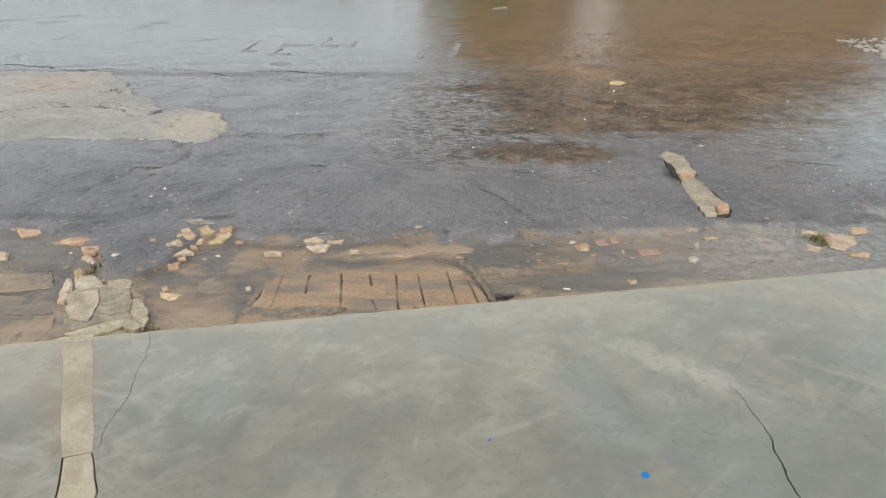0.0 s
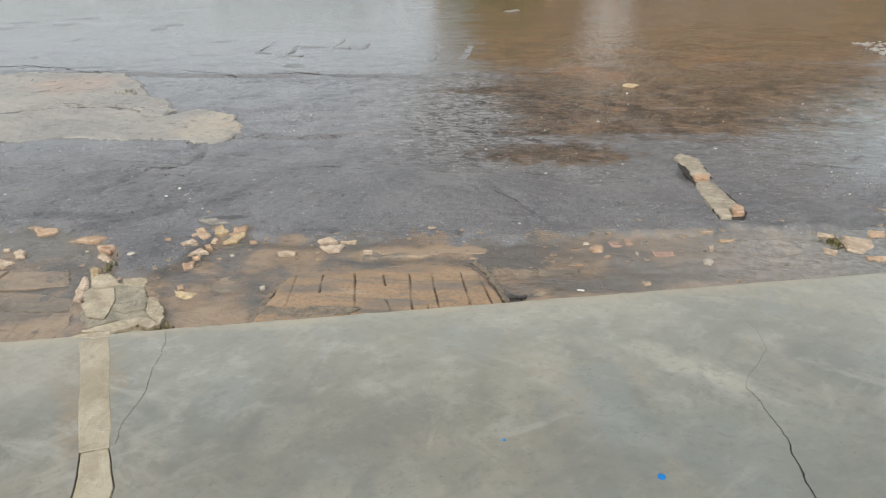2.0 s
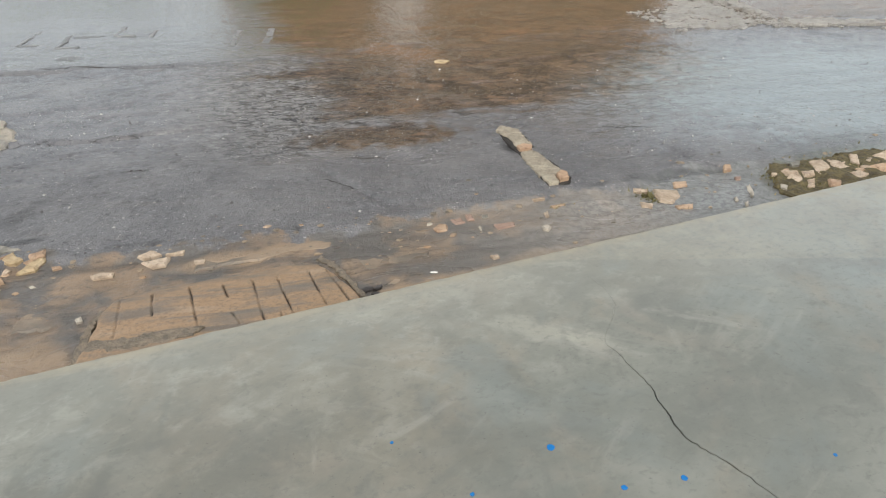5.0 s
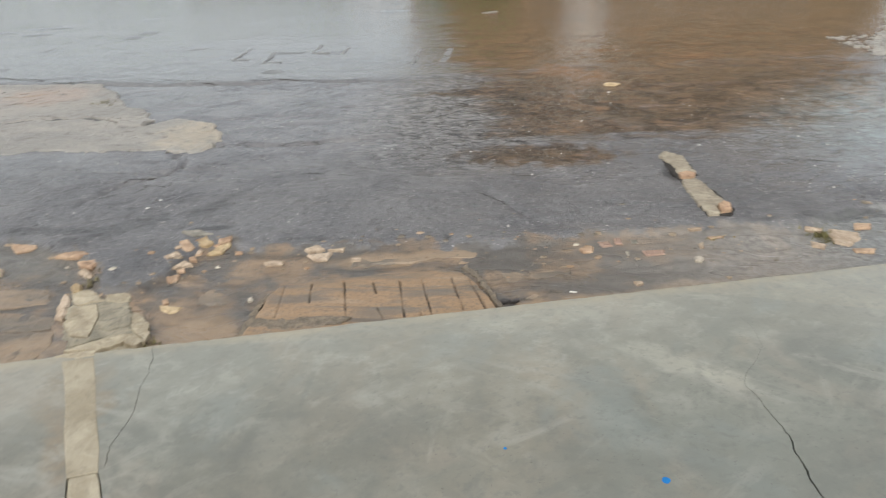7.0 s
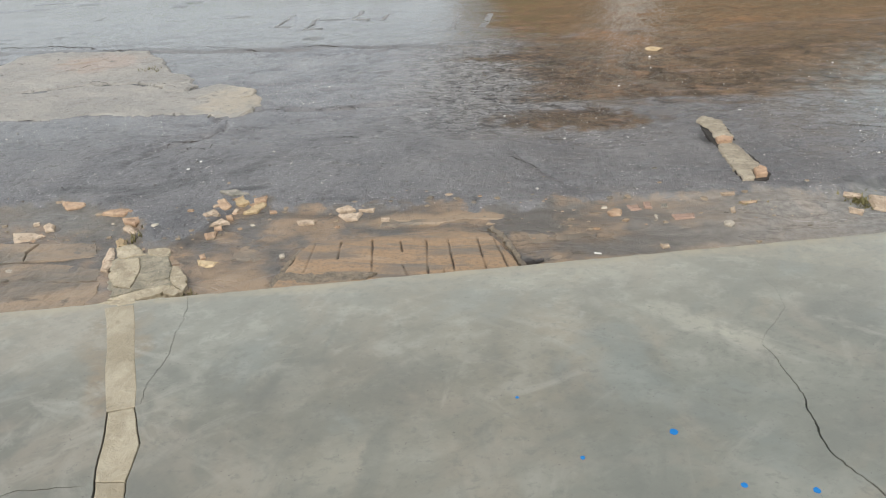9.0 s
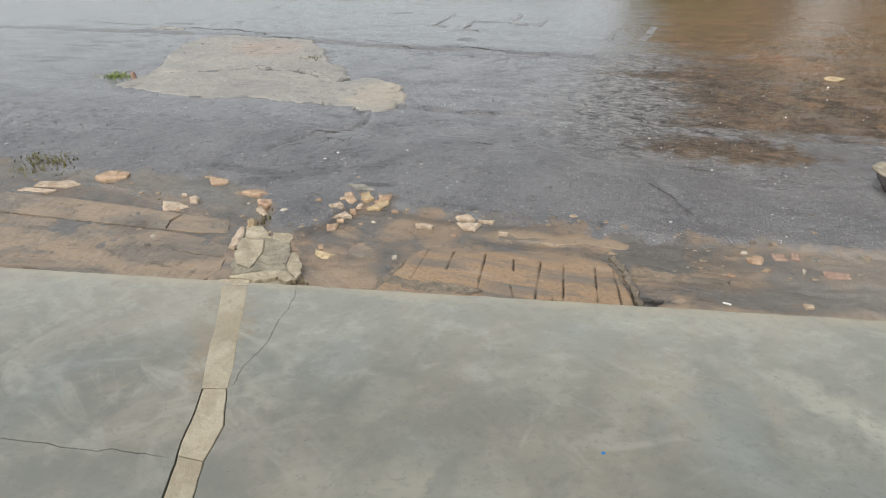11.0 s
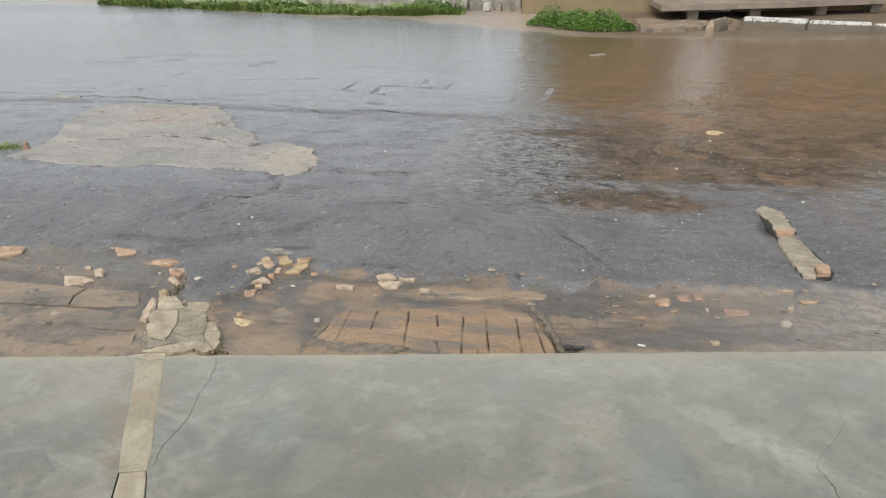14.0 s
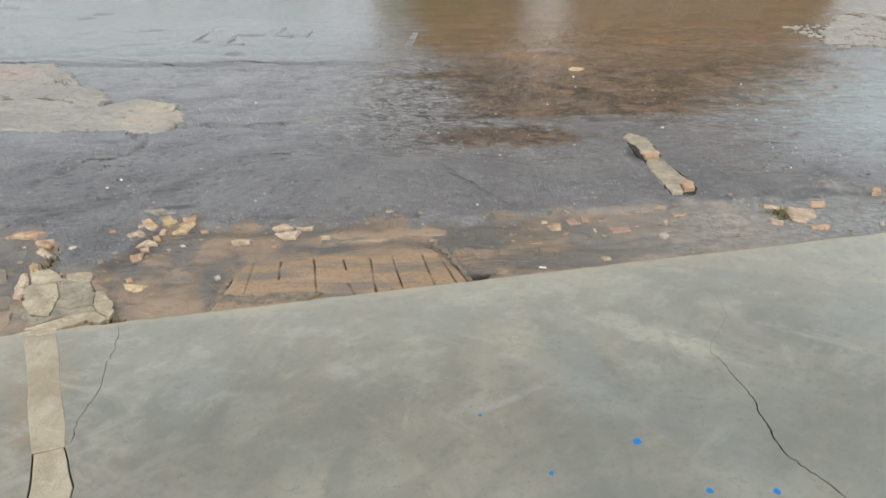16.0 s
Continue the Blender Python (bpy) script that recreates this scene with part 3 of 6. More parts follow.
def ground_height(x, y):
    ragged = 0.16 * (fbm(x * 4, y * 4, 3) - 0.47)
    near = y - tar_edge(x) - ragged
    tar = step(-0.06, 0.05, near)
    z = -0.036 + 0.036 * tar
    z = z + 0.016 * (fbm(x * 4, y * 8, 11) - 0.47) * (1 - tar) * 2
    z = z + 0.010 * (fbm(x * 1.2, y * 2.4, 21) - 0.47)
    z = z + 0.007 * (fbm(x * 7, y * 7, 31) - 0.47) * tar
    close = step(11.0, 6.0, y)
    pits = fbm(x * 22, y * 22, 33, 2)
    z = z + (0.0065 * (pits - 0.37) - 0.006 * step(0.26, 0.16, pits)) * tar * close
    flake = fbm(x * 1.6, y * 3.6, 39)
    z = z - 0.0055 * (step(0.52, 0.535, flake) + step(0.60, 0.612, flake)) * tar * close
    z = z + 0.012 * (fbm(x * 16, y * 20, 35, 3) - 0.44) * (1 - tar)
    z = z - 0.010 * step(0.56, 0.66, fbm(x * 2.6, y * 5, 37)) * (1 - tar)
    seam = far_seam(x) + 0.12 * (fbm(x * 2, y * 0, 41) - 0.47)
    z = z + 0.015 * step(-0.02, 0.05, y - seam) * step(-0.5, -1.8, x)
    z = z - 0.040 * np.exp(-((y - seam + 0.04) / 0.030) ** 2) * step(0.2, -0.8, x) * step(0.40, 0.52, fbm(x * 1.3, y * 0, 43))
    tick = fbm(x * 1.1, y * 3.4, 45, 3)
    z = z - 0.030 * step(0.685, 0.72, tick) * step(6.9, 7.3, y) * step(12.5, 11.0, y) * step(0.4, -0.6, x)
    crack = 4.52 + 0.3 * (fbm(x * 2.7, x * 0, 51) - 0.47)
    z = z - 0.035 * np.exp(-((y - crack) / 0.030) ** 2) * step(-2.1, -1.8, x) * step(0.4, 0.0, x) * step(0.30, 0.50, fbm(x * 5, y, 52))
    side = -1.98 - 0.45 * (4.3 - y) + 0.7 * (fbm(y * 2.2, y * 0, 61) - 0.47)
    z = z - 0.030 * np.exp(-((x - side) / 0.035) ** 2) * step(3.2, 3.5, y) * step(4.5, 4.3, y) * fbm(x * 9, y * 9, 62) * 2
    gully = 0.45 + 0.55 * (3.3 - y) + 0.2 * (fbm(y * 5, y * 0, 55) - 0.47)
    z = z - 0.014 * np.exp(-((x - gully) / 0.035) ** 2) * step(2.65, 2.85, y) * step(3.6, 3.3, y)
    z = z - 0.030 * np.exp(-((x + 0.79) / 0.05) ** 2 - ((y - 3.66) / 0.014) ** 2)
    z = z - 0.030 * np.exp(-((x - 2.93 + 0.35 * (y - 3.05)) / 0.035) ** 2 - ((y - 3.03) / 0.12) ** 2)
    z = z - 0.016 * np.exp(-((x - 1.765) / 0.04) ** 2 - ((y - 3.50) / 0.18) ** 2)
    ripple = step(3.3, 4.4, y) * step(7.5, 5.6, y) * step(-0.9, 0.4, x) * step(4.4, 2.8, x - 0.35 * (y - 4.5))
    left_bank = step(1.5, 0.3, x - 0.25 * (y - 4.5))
    z = z + ripple * (0.014 * (fbm(x * 1.6, y * 6, 71) - 0.47) + (0.010 + 0.022 * left_bank) * np.abs(fbm(x * 12 + y * 5, y * 21, 72, 3) - 0.44) + 0.018 * np.abs(fbm(x * 4.5, y * 9, 73, 4) - 0.46))
    far = 16.2 + 2.2 * step(2.0, -8.0, x)
    z = z + 0.10 * step(-1.8, 1.6, y - far) + 0.03 * (fbm(x * 2, y * 2, 81) - 0.47) * step(-1, 1, y - far)
    behind = step(0.0, -0.25, y - slab_edge(x))
    return z - 0.22 * behind, np.clip(0.5 + near / 0.45, 0, 1)


def spread(lo, hi, fine, outer_lo, outer_hi, grow=1.22):
    mid = list(np.arange(lo, hi + 1e-6, fine))
    up, gap = [hi], fine
    while up[-1] < outer_hi:
        gap *= grow
        up.append(min(outer_hi, up[-1] + gap))
    down, gap = [lo], fine
    while down[-1] > outer_lo:
        gap *= grow
        down.append(max(outer_lo, down[-1] - gap))
    return np.array(down[:0:-1] + mid + up[1:])


# ---- the road: one sheet from under the forecourt to the horizon ----
def build_ground():
    xs = spread(-5.6, 8.2, 0.019, -900, 900)
    ys = np.concatenate([[-60, -12, -3, 0.0, 0.7], np.arange(1.2, 4.8, 0.0145), np.arange(4.8, 9.6, 0.024), spread(9.6, 18.0, 0.09, 9.6, 1200, 1.25)])
    X, Y = np.meshgrid(xs, ys)
    Z, tar = ground_height(X, Y)
    nx, ny = len(xs), len(ys)
    verts = np.stack([X.ravel(), Y.ravel(), Z.ravel()], 1)
    i = (np.arange(ny - 1)[:, None] * nx + np.arange(nx - 1)[None, :]).ravel()
    faces = np.stack([i, i + 1, i + nx + 1, i + nx], 1)
    me = bpy.data.meshes.new("ground")
    me.from_pydata(verts.tolist(), [], faces.tolist())
    me.polygons.foreach_set("use_smooth", [True] * len(me.polygons))
    film = 0.30 + 0.20 * step(3.1, 4.4, Y) + 0.34 * step(5.2, 7.8, Y + 0.9 * (fbm(X * 0.7, Y * 2.5, 90) - 0.47)) + 0.15 * step(7.0, 10.0, Y)
    pool = step(-1.2, 0.8, X + 0.8 * (fbm(X, Y, 91) - 0.5)) * step(3.4, 5.2, Y + 0.25 * X - 0.3)
    film = film + 0.16 * step(0.4, -0.8, X) * step(3.6, 4.6, Y) * step(7.2, 6.2, Y)
    film = np.maximum(film, 0.66 * pool)
    film = np.maximum(film, 0.64 * step(-0.9, 0.1, X + 0.9 * (fbm(X * 1.3, Y * 2, 96) - 0.5)) * step(2.6, 1.0, X) * step(3.2, 4.0, Y + 0.35 * X) * step(7.0, 6.0, Y))
    film = np.maximum(film, 1.05 * step(1.5, 3.0, X + 0.6 * (fbm(X, Y * 2, 92) - 0.5)) * step(2.4, 3.6, Y))
    film = np.maximum(film, 1.1 * step(-0.2, 1.2, X) * step(5.8, 7.2, Y))
    film = np.maximum(film, 0.50 * step(-2.2, -4.0, X) * step(2.6, 3.6, Y))
    film = np.maximum(film, 0.55 * (1 - tar) * step(0.35, 0.6, fbm(X * 1.5, Y * 3, 95)))
    film = film - 0.30 * step(14.5, 16.0, Y) - 0.35 * step(12.6, 14.2, Y) * step(1.0, 3.0, X)
    # silt, raised across the pool to paint in the building's brown reflection
    silt = 0.80 * step(-0.1, 1.2, X + 0.5 * (fbm(X, Y * 2, 93) - 0.5)) * step(3.7, 4.8, Y) * step(9.0, 6.5, Y) * step(6.5, 4.0, X)
    silt = np.maximum(silt, 0.95 * step(-0.3, 1.0, X) * step(5.8, 7.5, Y) * step(9.0, 6.5, X - 0.4 * Y))
    silt = silt + 0.04
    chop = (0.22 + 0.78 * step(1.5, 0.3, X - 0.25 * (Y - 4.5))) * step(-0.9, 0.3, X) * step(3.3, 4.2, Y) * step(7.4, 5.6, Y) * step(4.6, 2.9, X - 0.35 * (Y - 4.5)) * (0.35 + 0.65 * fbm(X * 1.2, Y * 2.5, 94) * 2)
    far = np.interp(X, (-40, -21, -13.7, -9.5, -6.5, -4.6, -2.6, -0.1, 1.8, 3.5, 40), (27.5, 25.2, 21.8, 19.4, 18.2, 17.4, 16.5, 14.3, 13.5, 13.1, 12.6))
    earth = step(-0.5, 0.5, Y - far + 1.2 * (fbm(X * 0.8, Y * 0.8, 97) - 0.47))
    lane = step(-0.15, 0.35, Y - far_seam(X) + 0.40 * (fbm(X * 1.5, Y * 4, 98) - 0.47)) * step(1.2, -0.4, X + 0.5 * (fbm(X, Y * 2, 99) - 0.47))
    lane = np.maximum(lane, 0.45 * step(-1.5, -3.5, X) * step(3.2, 4.5, Y))
    for name, values in (("asphalt", tar), ("wet", film), ("silt", silt), ("earth", earth), ("chop", chop), ("lane", lane)):
        a = me.attributes.new(name, "FLOAT", "POINT")
        a.data.foreach_set("value", np.ascontiguousarray(values, dtype=np.float32).ravel())
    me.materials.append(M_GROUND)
    return tagged(new("ground", me), "wet patched asphalt road with a muddy gutter and puddles", "road", kind="structure")


ROAD = build_ground()


# ---- the cement forecourt with its cracks and the mortar strip let into it ----
def ribbon(points, widths):
    """A closed outline round a line of points, tapering with the widths."""
    pts = [Vector(p) for p in points]
    left, right = [], []
    for k, p in enumerate(pts):
        d = (pts[min(k + 1, len(pts) - 1)] - pts[max(k - 1, 0)]).normalized()
        n = Vector((-d.y, d.x)) * widths[k] / 2
        left.append(p + n)
        right.append(p - n)
    return left + right[::-1]


def wander(points, amount, pieces, seed):
    """The same line with small kinks between its points."""
    rng = random.Random(seed)
    out = []
    for a, b in zip(points, points[1:]):
        a, b = Vector(a), Vector(b)
        n = Vector((-(b - a).y, (b - a).x)).normalized()
        out.append(a)
        for k in range(1, pieces):
            out.append(a.lerp(b, k / pieces) + n * rng.uniform(-amount, amount))
    return out + [Vector(points[-1])]


SLAB_TOP = 0.12
STRIP_LEFT = [(-1.60, 1.52), (-1.42, 1.18), (-1.29, 0.905), (-1.21, 0.75), (-1.15, 0.59), (-1.10, 0.44), (-1.06, 0.34), (-1.00, 0.16), (-0.94, -0.05)]
STRIP_RIGHT = [(-1.47, 1.52), (-1.325, 1.24), (-1.18, 0.93), (-1.115, 0.775), (-1.015, 0.60), (-0.99, 0.44), (-0.95, 0.34), (-0.88, 0.16), (-0.82, -0.05)]


def build_forecourt():
    inset = 0.014
    left_line = wander(STRIP_LEFT, 0.004, 3, 1)
    right_line = wander(STRIP_RIGHT, 0.004, 3, 2)
    hole = left_line[1:] + right_line[::-1][:-1]
    crack_left = wander([(-1.185, 1.475), (-1.155, 1.40), (-1.135, 1.29), (-1.14, 1.21), (-1.112, 1.10), (-1.11, 1.01), (-1.122, 0.92), (-1.118, 0.85), (-1.106, 0.815), (-1.104, 0.79)], 0.006, 5, 3)
    crack_right = wander([(1.423, 1.679), (1.393, 1.551), (1.398, 1.473), (1.410, 1.417), (1.393, 1.293), (1.335, 1.223), (1.254, 1.138), (1.214, 1.058), (1.234, 0.990), (1.238, 0.901), (1.250, 0.840), (1.249, 0.780), (1.233, 0.711), (1.232, 0.650), (1.223, 0.595), (1.228, 0.525), (1.257, 0.470), (1.290, 0.410), (1.312, 0.350), (1.340, 0.27), (1.40, 0.12), (1.43, -0.05)], 0.005, 4, 4)
    crack_cross = wander([(-1.115, 0.425), (-1.21, 0.42), (-1.31, 0.41), (-1.40, 0.385), (-1.63, 0.365), (-1.95, 0.33), (-2.3, 0.34)], 0.006, 4, 5)

    def taper(line, widest, start=0.3, end=0.3):
        n = len(line) - 1
        return [widest * (0.75 + 0.5 * random.Random(k).random()) * min(1, start + 4 * k / n, end + 4 * (n - k) / n) for k in range(n + 1)]

    right_w = [w * (0.16 if k < 28 else min(1.15, 0.35 + 0.035 * (k - 28))) for k, w in enumerate(taper(crack_right, 0.0056))]
    holes = [hole, ribbon(crack_left, taper(crack_left, 0.0024, 0.5, 0.9)), ribbon(crack_right, right_w), ribbon(crack_cross, taper(crack_cross, 0.0042))]
    xs = np.concatenate([[-40, -20, -9], np.arange(-5, 7.01, 0.05), [10, 20, 40]])
    rng = random.Random(5)
    front = [Vector((x, slab_edge(x) - inset + rng.uniform(-0.003, 0.003))) for x in xs]
    outer = front + [Vector((40, -9)), Vector((-40, -9))]
    loops = [outer] + holes
    flat = [p for loop in loops for p in loop]
    tris = mathutils_fill(loops)
    bm = bmesh.new()
    rim_layer = bm.verts.layers.float.new("rim")
    vs = [bm.verts.new((p.x, p.y, SLAB_TOP)) for p in flat]
    for t in tris:
        try:
            bm.faces.new([vs[k] for k in t])
        except ValueError:
            pass
    # rounded nose and front face
    rows = [vs[:len(front)]]
    for dy, z, rim in ((0.010, SLAB_TOP - 0.003, 1.0), (0.018, SLAB_TOP - 0.012, 1.0), (0.022, SLAB_TOP - 0.03, 0.6), (0.022, -0.25, 0.0)):
        row = []
        for p in front:
            v = bm.verts.new((p.x, p.y + dy, z + rng.uniform(-0.001, 0.001)))
            v[rim_layer] = rim
            row.append(v)
        rows.append(row)
    for v in rows[0]:
        v[rim_layer] = 0.35
    for a, b in zip(rows, rows[1:]):
        for k in range(len(a) - 1):
            bm.faces.new((a[k], a[k + 1], b[k + 1], b[k]))
    # walls of the cracks
    at = len(outer)
    for loop in holes:
        ring = vs[at:at + len(loop)]
        low = [bm.verts.new((v.co.x, v.co.y, SLAB_TOP - 0.05)) for v in ring]
        for k in range(len(ring)):
            j = (k + 1) % len(ring)
            bm.faces.new((ring[k], ring[j], low[j], low[k]))
        at += len(loop)
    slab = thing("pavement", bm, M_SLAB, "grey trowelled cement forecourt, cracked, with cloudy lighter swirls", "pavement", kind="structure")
    for loop in holes[1:]:
        bm = bmesh.new()
        bm.faces.new([bm.verts.new((p.x, p.y, SLAB_TOP - 0.018)) for p in loop])
        bmesh.ops.triangulate(bm, faces=bm.faces)
        part("crack_dark", bm, M_DIRT_SHADE, slab, "dark strip of dirt and painted shade in a crack")
    bm = bmesh.new()
    bm.faces.new([bm.verts.new((p.x, p.y, SLAB_TOP - 0.03)) for p in hole])
    bmesh.ops.triangulate(bm, faces=bm.faces)
    part("joint_dirt", bm, M_DIRT_SHADE, slab, "dark dirt round the mortar strip")
    # the strip, in three lengths, with open joints along its lower half
    for lo, hi, gap, lift in ((0, 9, -0.0015, 0.0012), (9, 15, 0.0055, -0.001), (15, 24, 0.006, -0.003)):
        a, b = left_line[lo:hi + 1], right_line[lo:hi + 1]
        if lo == 0:
            a, b = a[1:], b[1:]
        poly = [p + Vector((gap, 0)) for p in a] + [p - Vector((gap, 0)) for p in b[::-1]]
        cut = 0.0025
        n = len(a)
        poly[n - 1] = poly[n - 1] + Vector((-0.3, 1)).normalized() * cut
        poly[n] = poly[n] + Vector((-0.3, 1)).normalized() * cut
        chunk("mortar_piece", poly, SLAB_TOP - 0.04, SLAB_TOP + lift, M_STRIP, parent=slab, label="buff mortar strip let into the cement", jitter=0.0, spacing=0.02, bevel=0.003, relief=0.0025, seed=lo)
    return slab


def mathutils_fill(loops):
    from mathutils.geometry import tessellate_polygon
    return tessellate_polygon([[Vector((p.x, p.y, 0)) for p in loop] for loop in loops])


def inside(p, poly):
    hit = False
    for a, b in zip(poly, poly[1:] + poly[:1]):
        if (a.y > p.y) != (b.y > p.y) and p.x < (b.x - a.x) * (p.y - a.y) / (b.y - a.y) + a.x:
            hit = not hit
    return hit


def chunk(name, poly, low, high, material, parent=None, label="", category="", group="", kind="", jitter=0.01, spacing=0.04, bevel=0.008, relief=0.006, seed=0, bow=0.0, roam=0.0):
    """A broken slab: a ragged outline, rounded rim and uneven top."""
    from mathutils.geometry import delaunay_2d_cdt
    rng = random.Random(seed)
    poly = [Vector(p) for p in poly]
    area = sum(a.x * b.y - b.x * a.y for a, b in zip(poly, poly[1:] + poly[:1]))
    if area < 0:
        poly = poly[::-1]
    rim = []
    for a, b in zip(poly, poly[1:] + poly[:1]):
        n = max(1, round((b - a).length / spacing))
        for k in range(n):
            rim.append(a.lerp(b, k / n) + Vector((rng.uniform(-jitter, jitter), rng.uniform(-jitter, jitter))))
    if roam:
        px, py = np.array([p.x for p in rim]), np.array([p.y for p in rim])
        sx = (fbm(px * 3.3, py * 3.3, 300 + seed) - 0.47 + 0.5 * (fbm(px * 12, py * 12, 301 + seed) - 0.47)) * 2 * roam
        sy = (fbm(px * 3.3, py * 3.3, 310 + seed) - 0.47 + 0.5 * (fbm(px * 12, py * 12, 311 + seed) - 0.47)) * 2 * roam
        rim = [p + Vector((float(a), float(b))) for p, a, b in zip(rim, sx, sy)]
    mid = sum(rim, Vector((0, 0))) / len(rim)
    inner = []
    for k, p in enumerate(rim):
        d = rim[(k + 1) % len(rim)] - rim[k - 1]
        inner.append(p + Vector((-d.y, d.x)).normalized() * bevel)
    lo_x, hi_x = min(p.x for p in inner), max(p.x for p in inner)
    lo_y, hi_y = min(p.y for p in inner), max(p.y for p in inner)
    pts = []
    y = lo_y
    while y < hi_y:
        x = lo_x
        while x < hi_x:
            p = Vector((x + rng.uniform(-0.3, 0.3) * spacing, y + rng.uniform(-0.3, 0.3) * spacing))
            if inside(p, inner):
                pts.append(p)
            x += spacing
        y += spacing
    co, _, faces, orig, _, _ = delaunay_2d_cdt(inner + pts, [], [list(range(len(inner)))], 1, 1e-5)
    bm = bmesh.new()
    top = []
    swell = fbm(np.array([p.x for p in co]) * 9, np.array([p.y for p in co]) * 9, 100 + seed).tolist()
    for p, u in zip(co, swell):
        h = high + relief * 2 * (u - 0.47) + rng.uniform(-0.15, 0.15) * relief
        h += bow * (1 - min(1, (p - mid).length / max(hi_x - mid.x, 0.01)) ** 2)
        top.append(bm.verts.new((p.x, p.y, h)))
    for f in faces:
        try:
            bm.faces.new([top[k] for k in f])
        except ValueError:
            pass
    where = {}
    for k, src in enumerate(orig):
        for s in src:
            where[s] = k
    shoulder = [bm.verts.new((p.x, p.y, high - min(bevel * 0.8, 0.014) + rng.uniform(-0.2, 0.2) * relief)) for p in rim]
    foot = [bm.verts.new((p.x, p.y, low)) for p in rim]
    n = len(rim)
    for k in range(n):
        j = (k + 1) % n
        if k in where and j in where and where[k] != where[j]:
            bm.faces.new((top[where[k]], top[where[j]], shoulder[j], shoulder[k]))
        bm.faces.new((shoulder[k], shoulder[j], foot[j], foot[k]))
    if parent is not None:
        return part(name, bm, material, parent, label)
    return thing(name, bm, material, label, category, group, kind)


build_forecourt()


# ---- the slotted ramp at the forecourt's edge ----
SLOTS = [(-0.75, 2.15, -0.72, 1.76), (-0.61, 2.17, -0.585, 1.92), (-0.44, 2.19, -0.37, 1.68), (-0.28, 2.16, -0.255, 2.00), (-0.235, 1.82, -0.20, 1.70), (-0.14, 2.16, -0.095, 1.66), (-0.02, 2.16, 0.03, 1.72), (0.14, 2.16, 0.18, 1.76), (0.23, 2.15, 0.29, 1.75), (-0.025, 1.76, -0.02, 1.70)]


def build_ramp():
    xs, ys = np.arange(-0.93, 0.401, 0.0055), np.arange(1.50, 2.44, 0.0055)
    X, Y = np.meshgrid(xs, ys)
    wob = 0.05 * (fbm(X * 6, Y * 6, 201) - 0.47)
    left = np.interp(Y, (1.6, 1.86, 2.05, 2.2), (-0.875, -0.86, -0.855, -0.80))
    right = np.interp(Y, (1.6, 1.87, 1.99, 2.15, 2.33, 2.44), (0.40, 0.365, 0.34, 0.285, 0.20, 0.05))
    front = np.interp(X, (-0.93, -0.88, -0.75, -0.57, 0.06, 0.20, 0.3), (2.10, 2.16, 2.25, 2.31, 2.38, 2.32, 2.1))
    body = step(-0.005, 0.045, X - left + wob) * step(-0.005, 0.05, right - X + wob) * step(-0.01, 0.09, front - Y + wob)
    Z = 0.080 - 0.155 * (Y - 1.62)
    Z = Z + 0.010 * (fbm(X * 5, Y * 9, 211) - 0.47) + 0.003 * (fbm(X * 40, Y * 40, 212) - 0.47)
    slot = np.zeros_like(X)
    for k, (x0, y0, x1, y1) in enumerate(SLOTS):
        u = np.clip((Y - y1) / (y0 - y1), 0, 1)
        d = np.abs(X - (x1 + (x0 - x1) * u) - 0.006 * (fbm(Y * 12, Y * 0, 220 + k) - 0.47))
        on = step(y1 - 0.012, y1 + 0.012, Y) * step(y0 + 0.012, y0 - 0.012, Y)
        worn = step(0.34, 0.56, fbm(Y * 7, Y * 0 + k, 230))
        slot = np.maximum(slot, step(0.0052, 0.0018, d) * on * (0.30 + 0.70 * worn))
    Z = Z - 0.020 * slot
    Z = -0.09 + (Z + 0.09) * body
    nx, ny = len(xs), len(ys)
    verts = np.stack([X.ravel(), Y.ravel(), Z.ravel()], 1)
    i = (np.arange(ny - 1)[:, None] * nx + np.arange(nx - 1)[None, :]).ravel()
    me = bpy.data.meshes.new("body")
    me.from_pydata(verts.tolist(), [], np.stack([i, i + 1, i + nx + 1, i + nx], 1).tolist())
    me.polygons.foreach_set("use_smooth", [True] * len(me.polygons))
    a = me.attributes.new("slot", "FLOAT", "POINT")
    a.data.foreach_set("value", np.ascontiguousarray(slot, dtype=np.float32).ravel())
    me.materials.append(M_RAMP)
    ramp = base("ramp", (0, 0, 0), "low mud-stained cement ramp with grooves against the forecourt", "ramp")
    body_ob = new("body", me)
    body_ob.parent = ramp
    # dirt lying in the grooves
    for k, (x0, y0, x1, y1) in enumerate(SLOTS):
        bm = bmesh.new()
        last = None
        n = 10
        for q in range(n + 1):
            u = q / n
            x, y = x1 + (x0 - x1) * u, y1 + (y0 - y1) * u
            z = 0.080 - 0.155 * (y - 1.62) - 0.0165 + 0.002 * math.sin(7 * q + k)
            row = [bm.verts.new((x + dx, y, z + dz)) for dx, dz in ((-0.003, -0.005), (-0.0012, 0.0), (0.0012, 0.0), (0.003, -0.005))]
            if last:
                for e in range(3):
                    bm.faces.new((last[e], last[e + 1], row[e + 1], row[e]))
            last = row
        part("groove_dirt", bm, M_DIRT_SHADE, ramp, "black dirt in a groove")
    # rough crust where the ramp meets the forecourt, and a broken rim along its open sides
    chunk("crust", [(-0.86, 1.60), (-0.60, 1.62), (-0.38, 1.66), (-0.36, 1.72), (-0.55, 1.735), (-0.70, 1.73), (-0.84, 1.75)], 0.0, 0.074, M_CRUST, parent=ramp, label="rough dark mud crust", jitter=0.012, spacing=0.016, bevel=0.006, relief=0.008, seed=31)
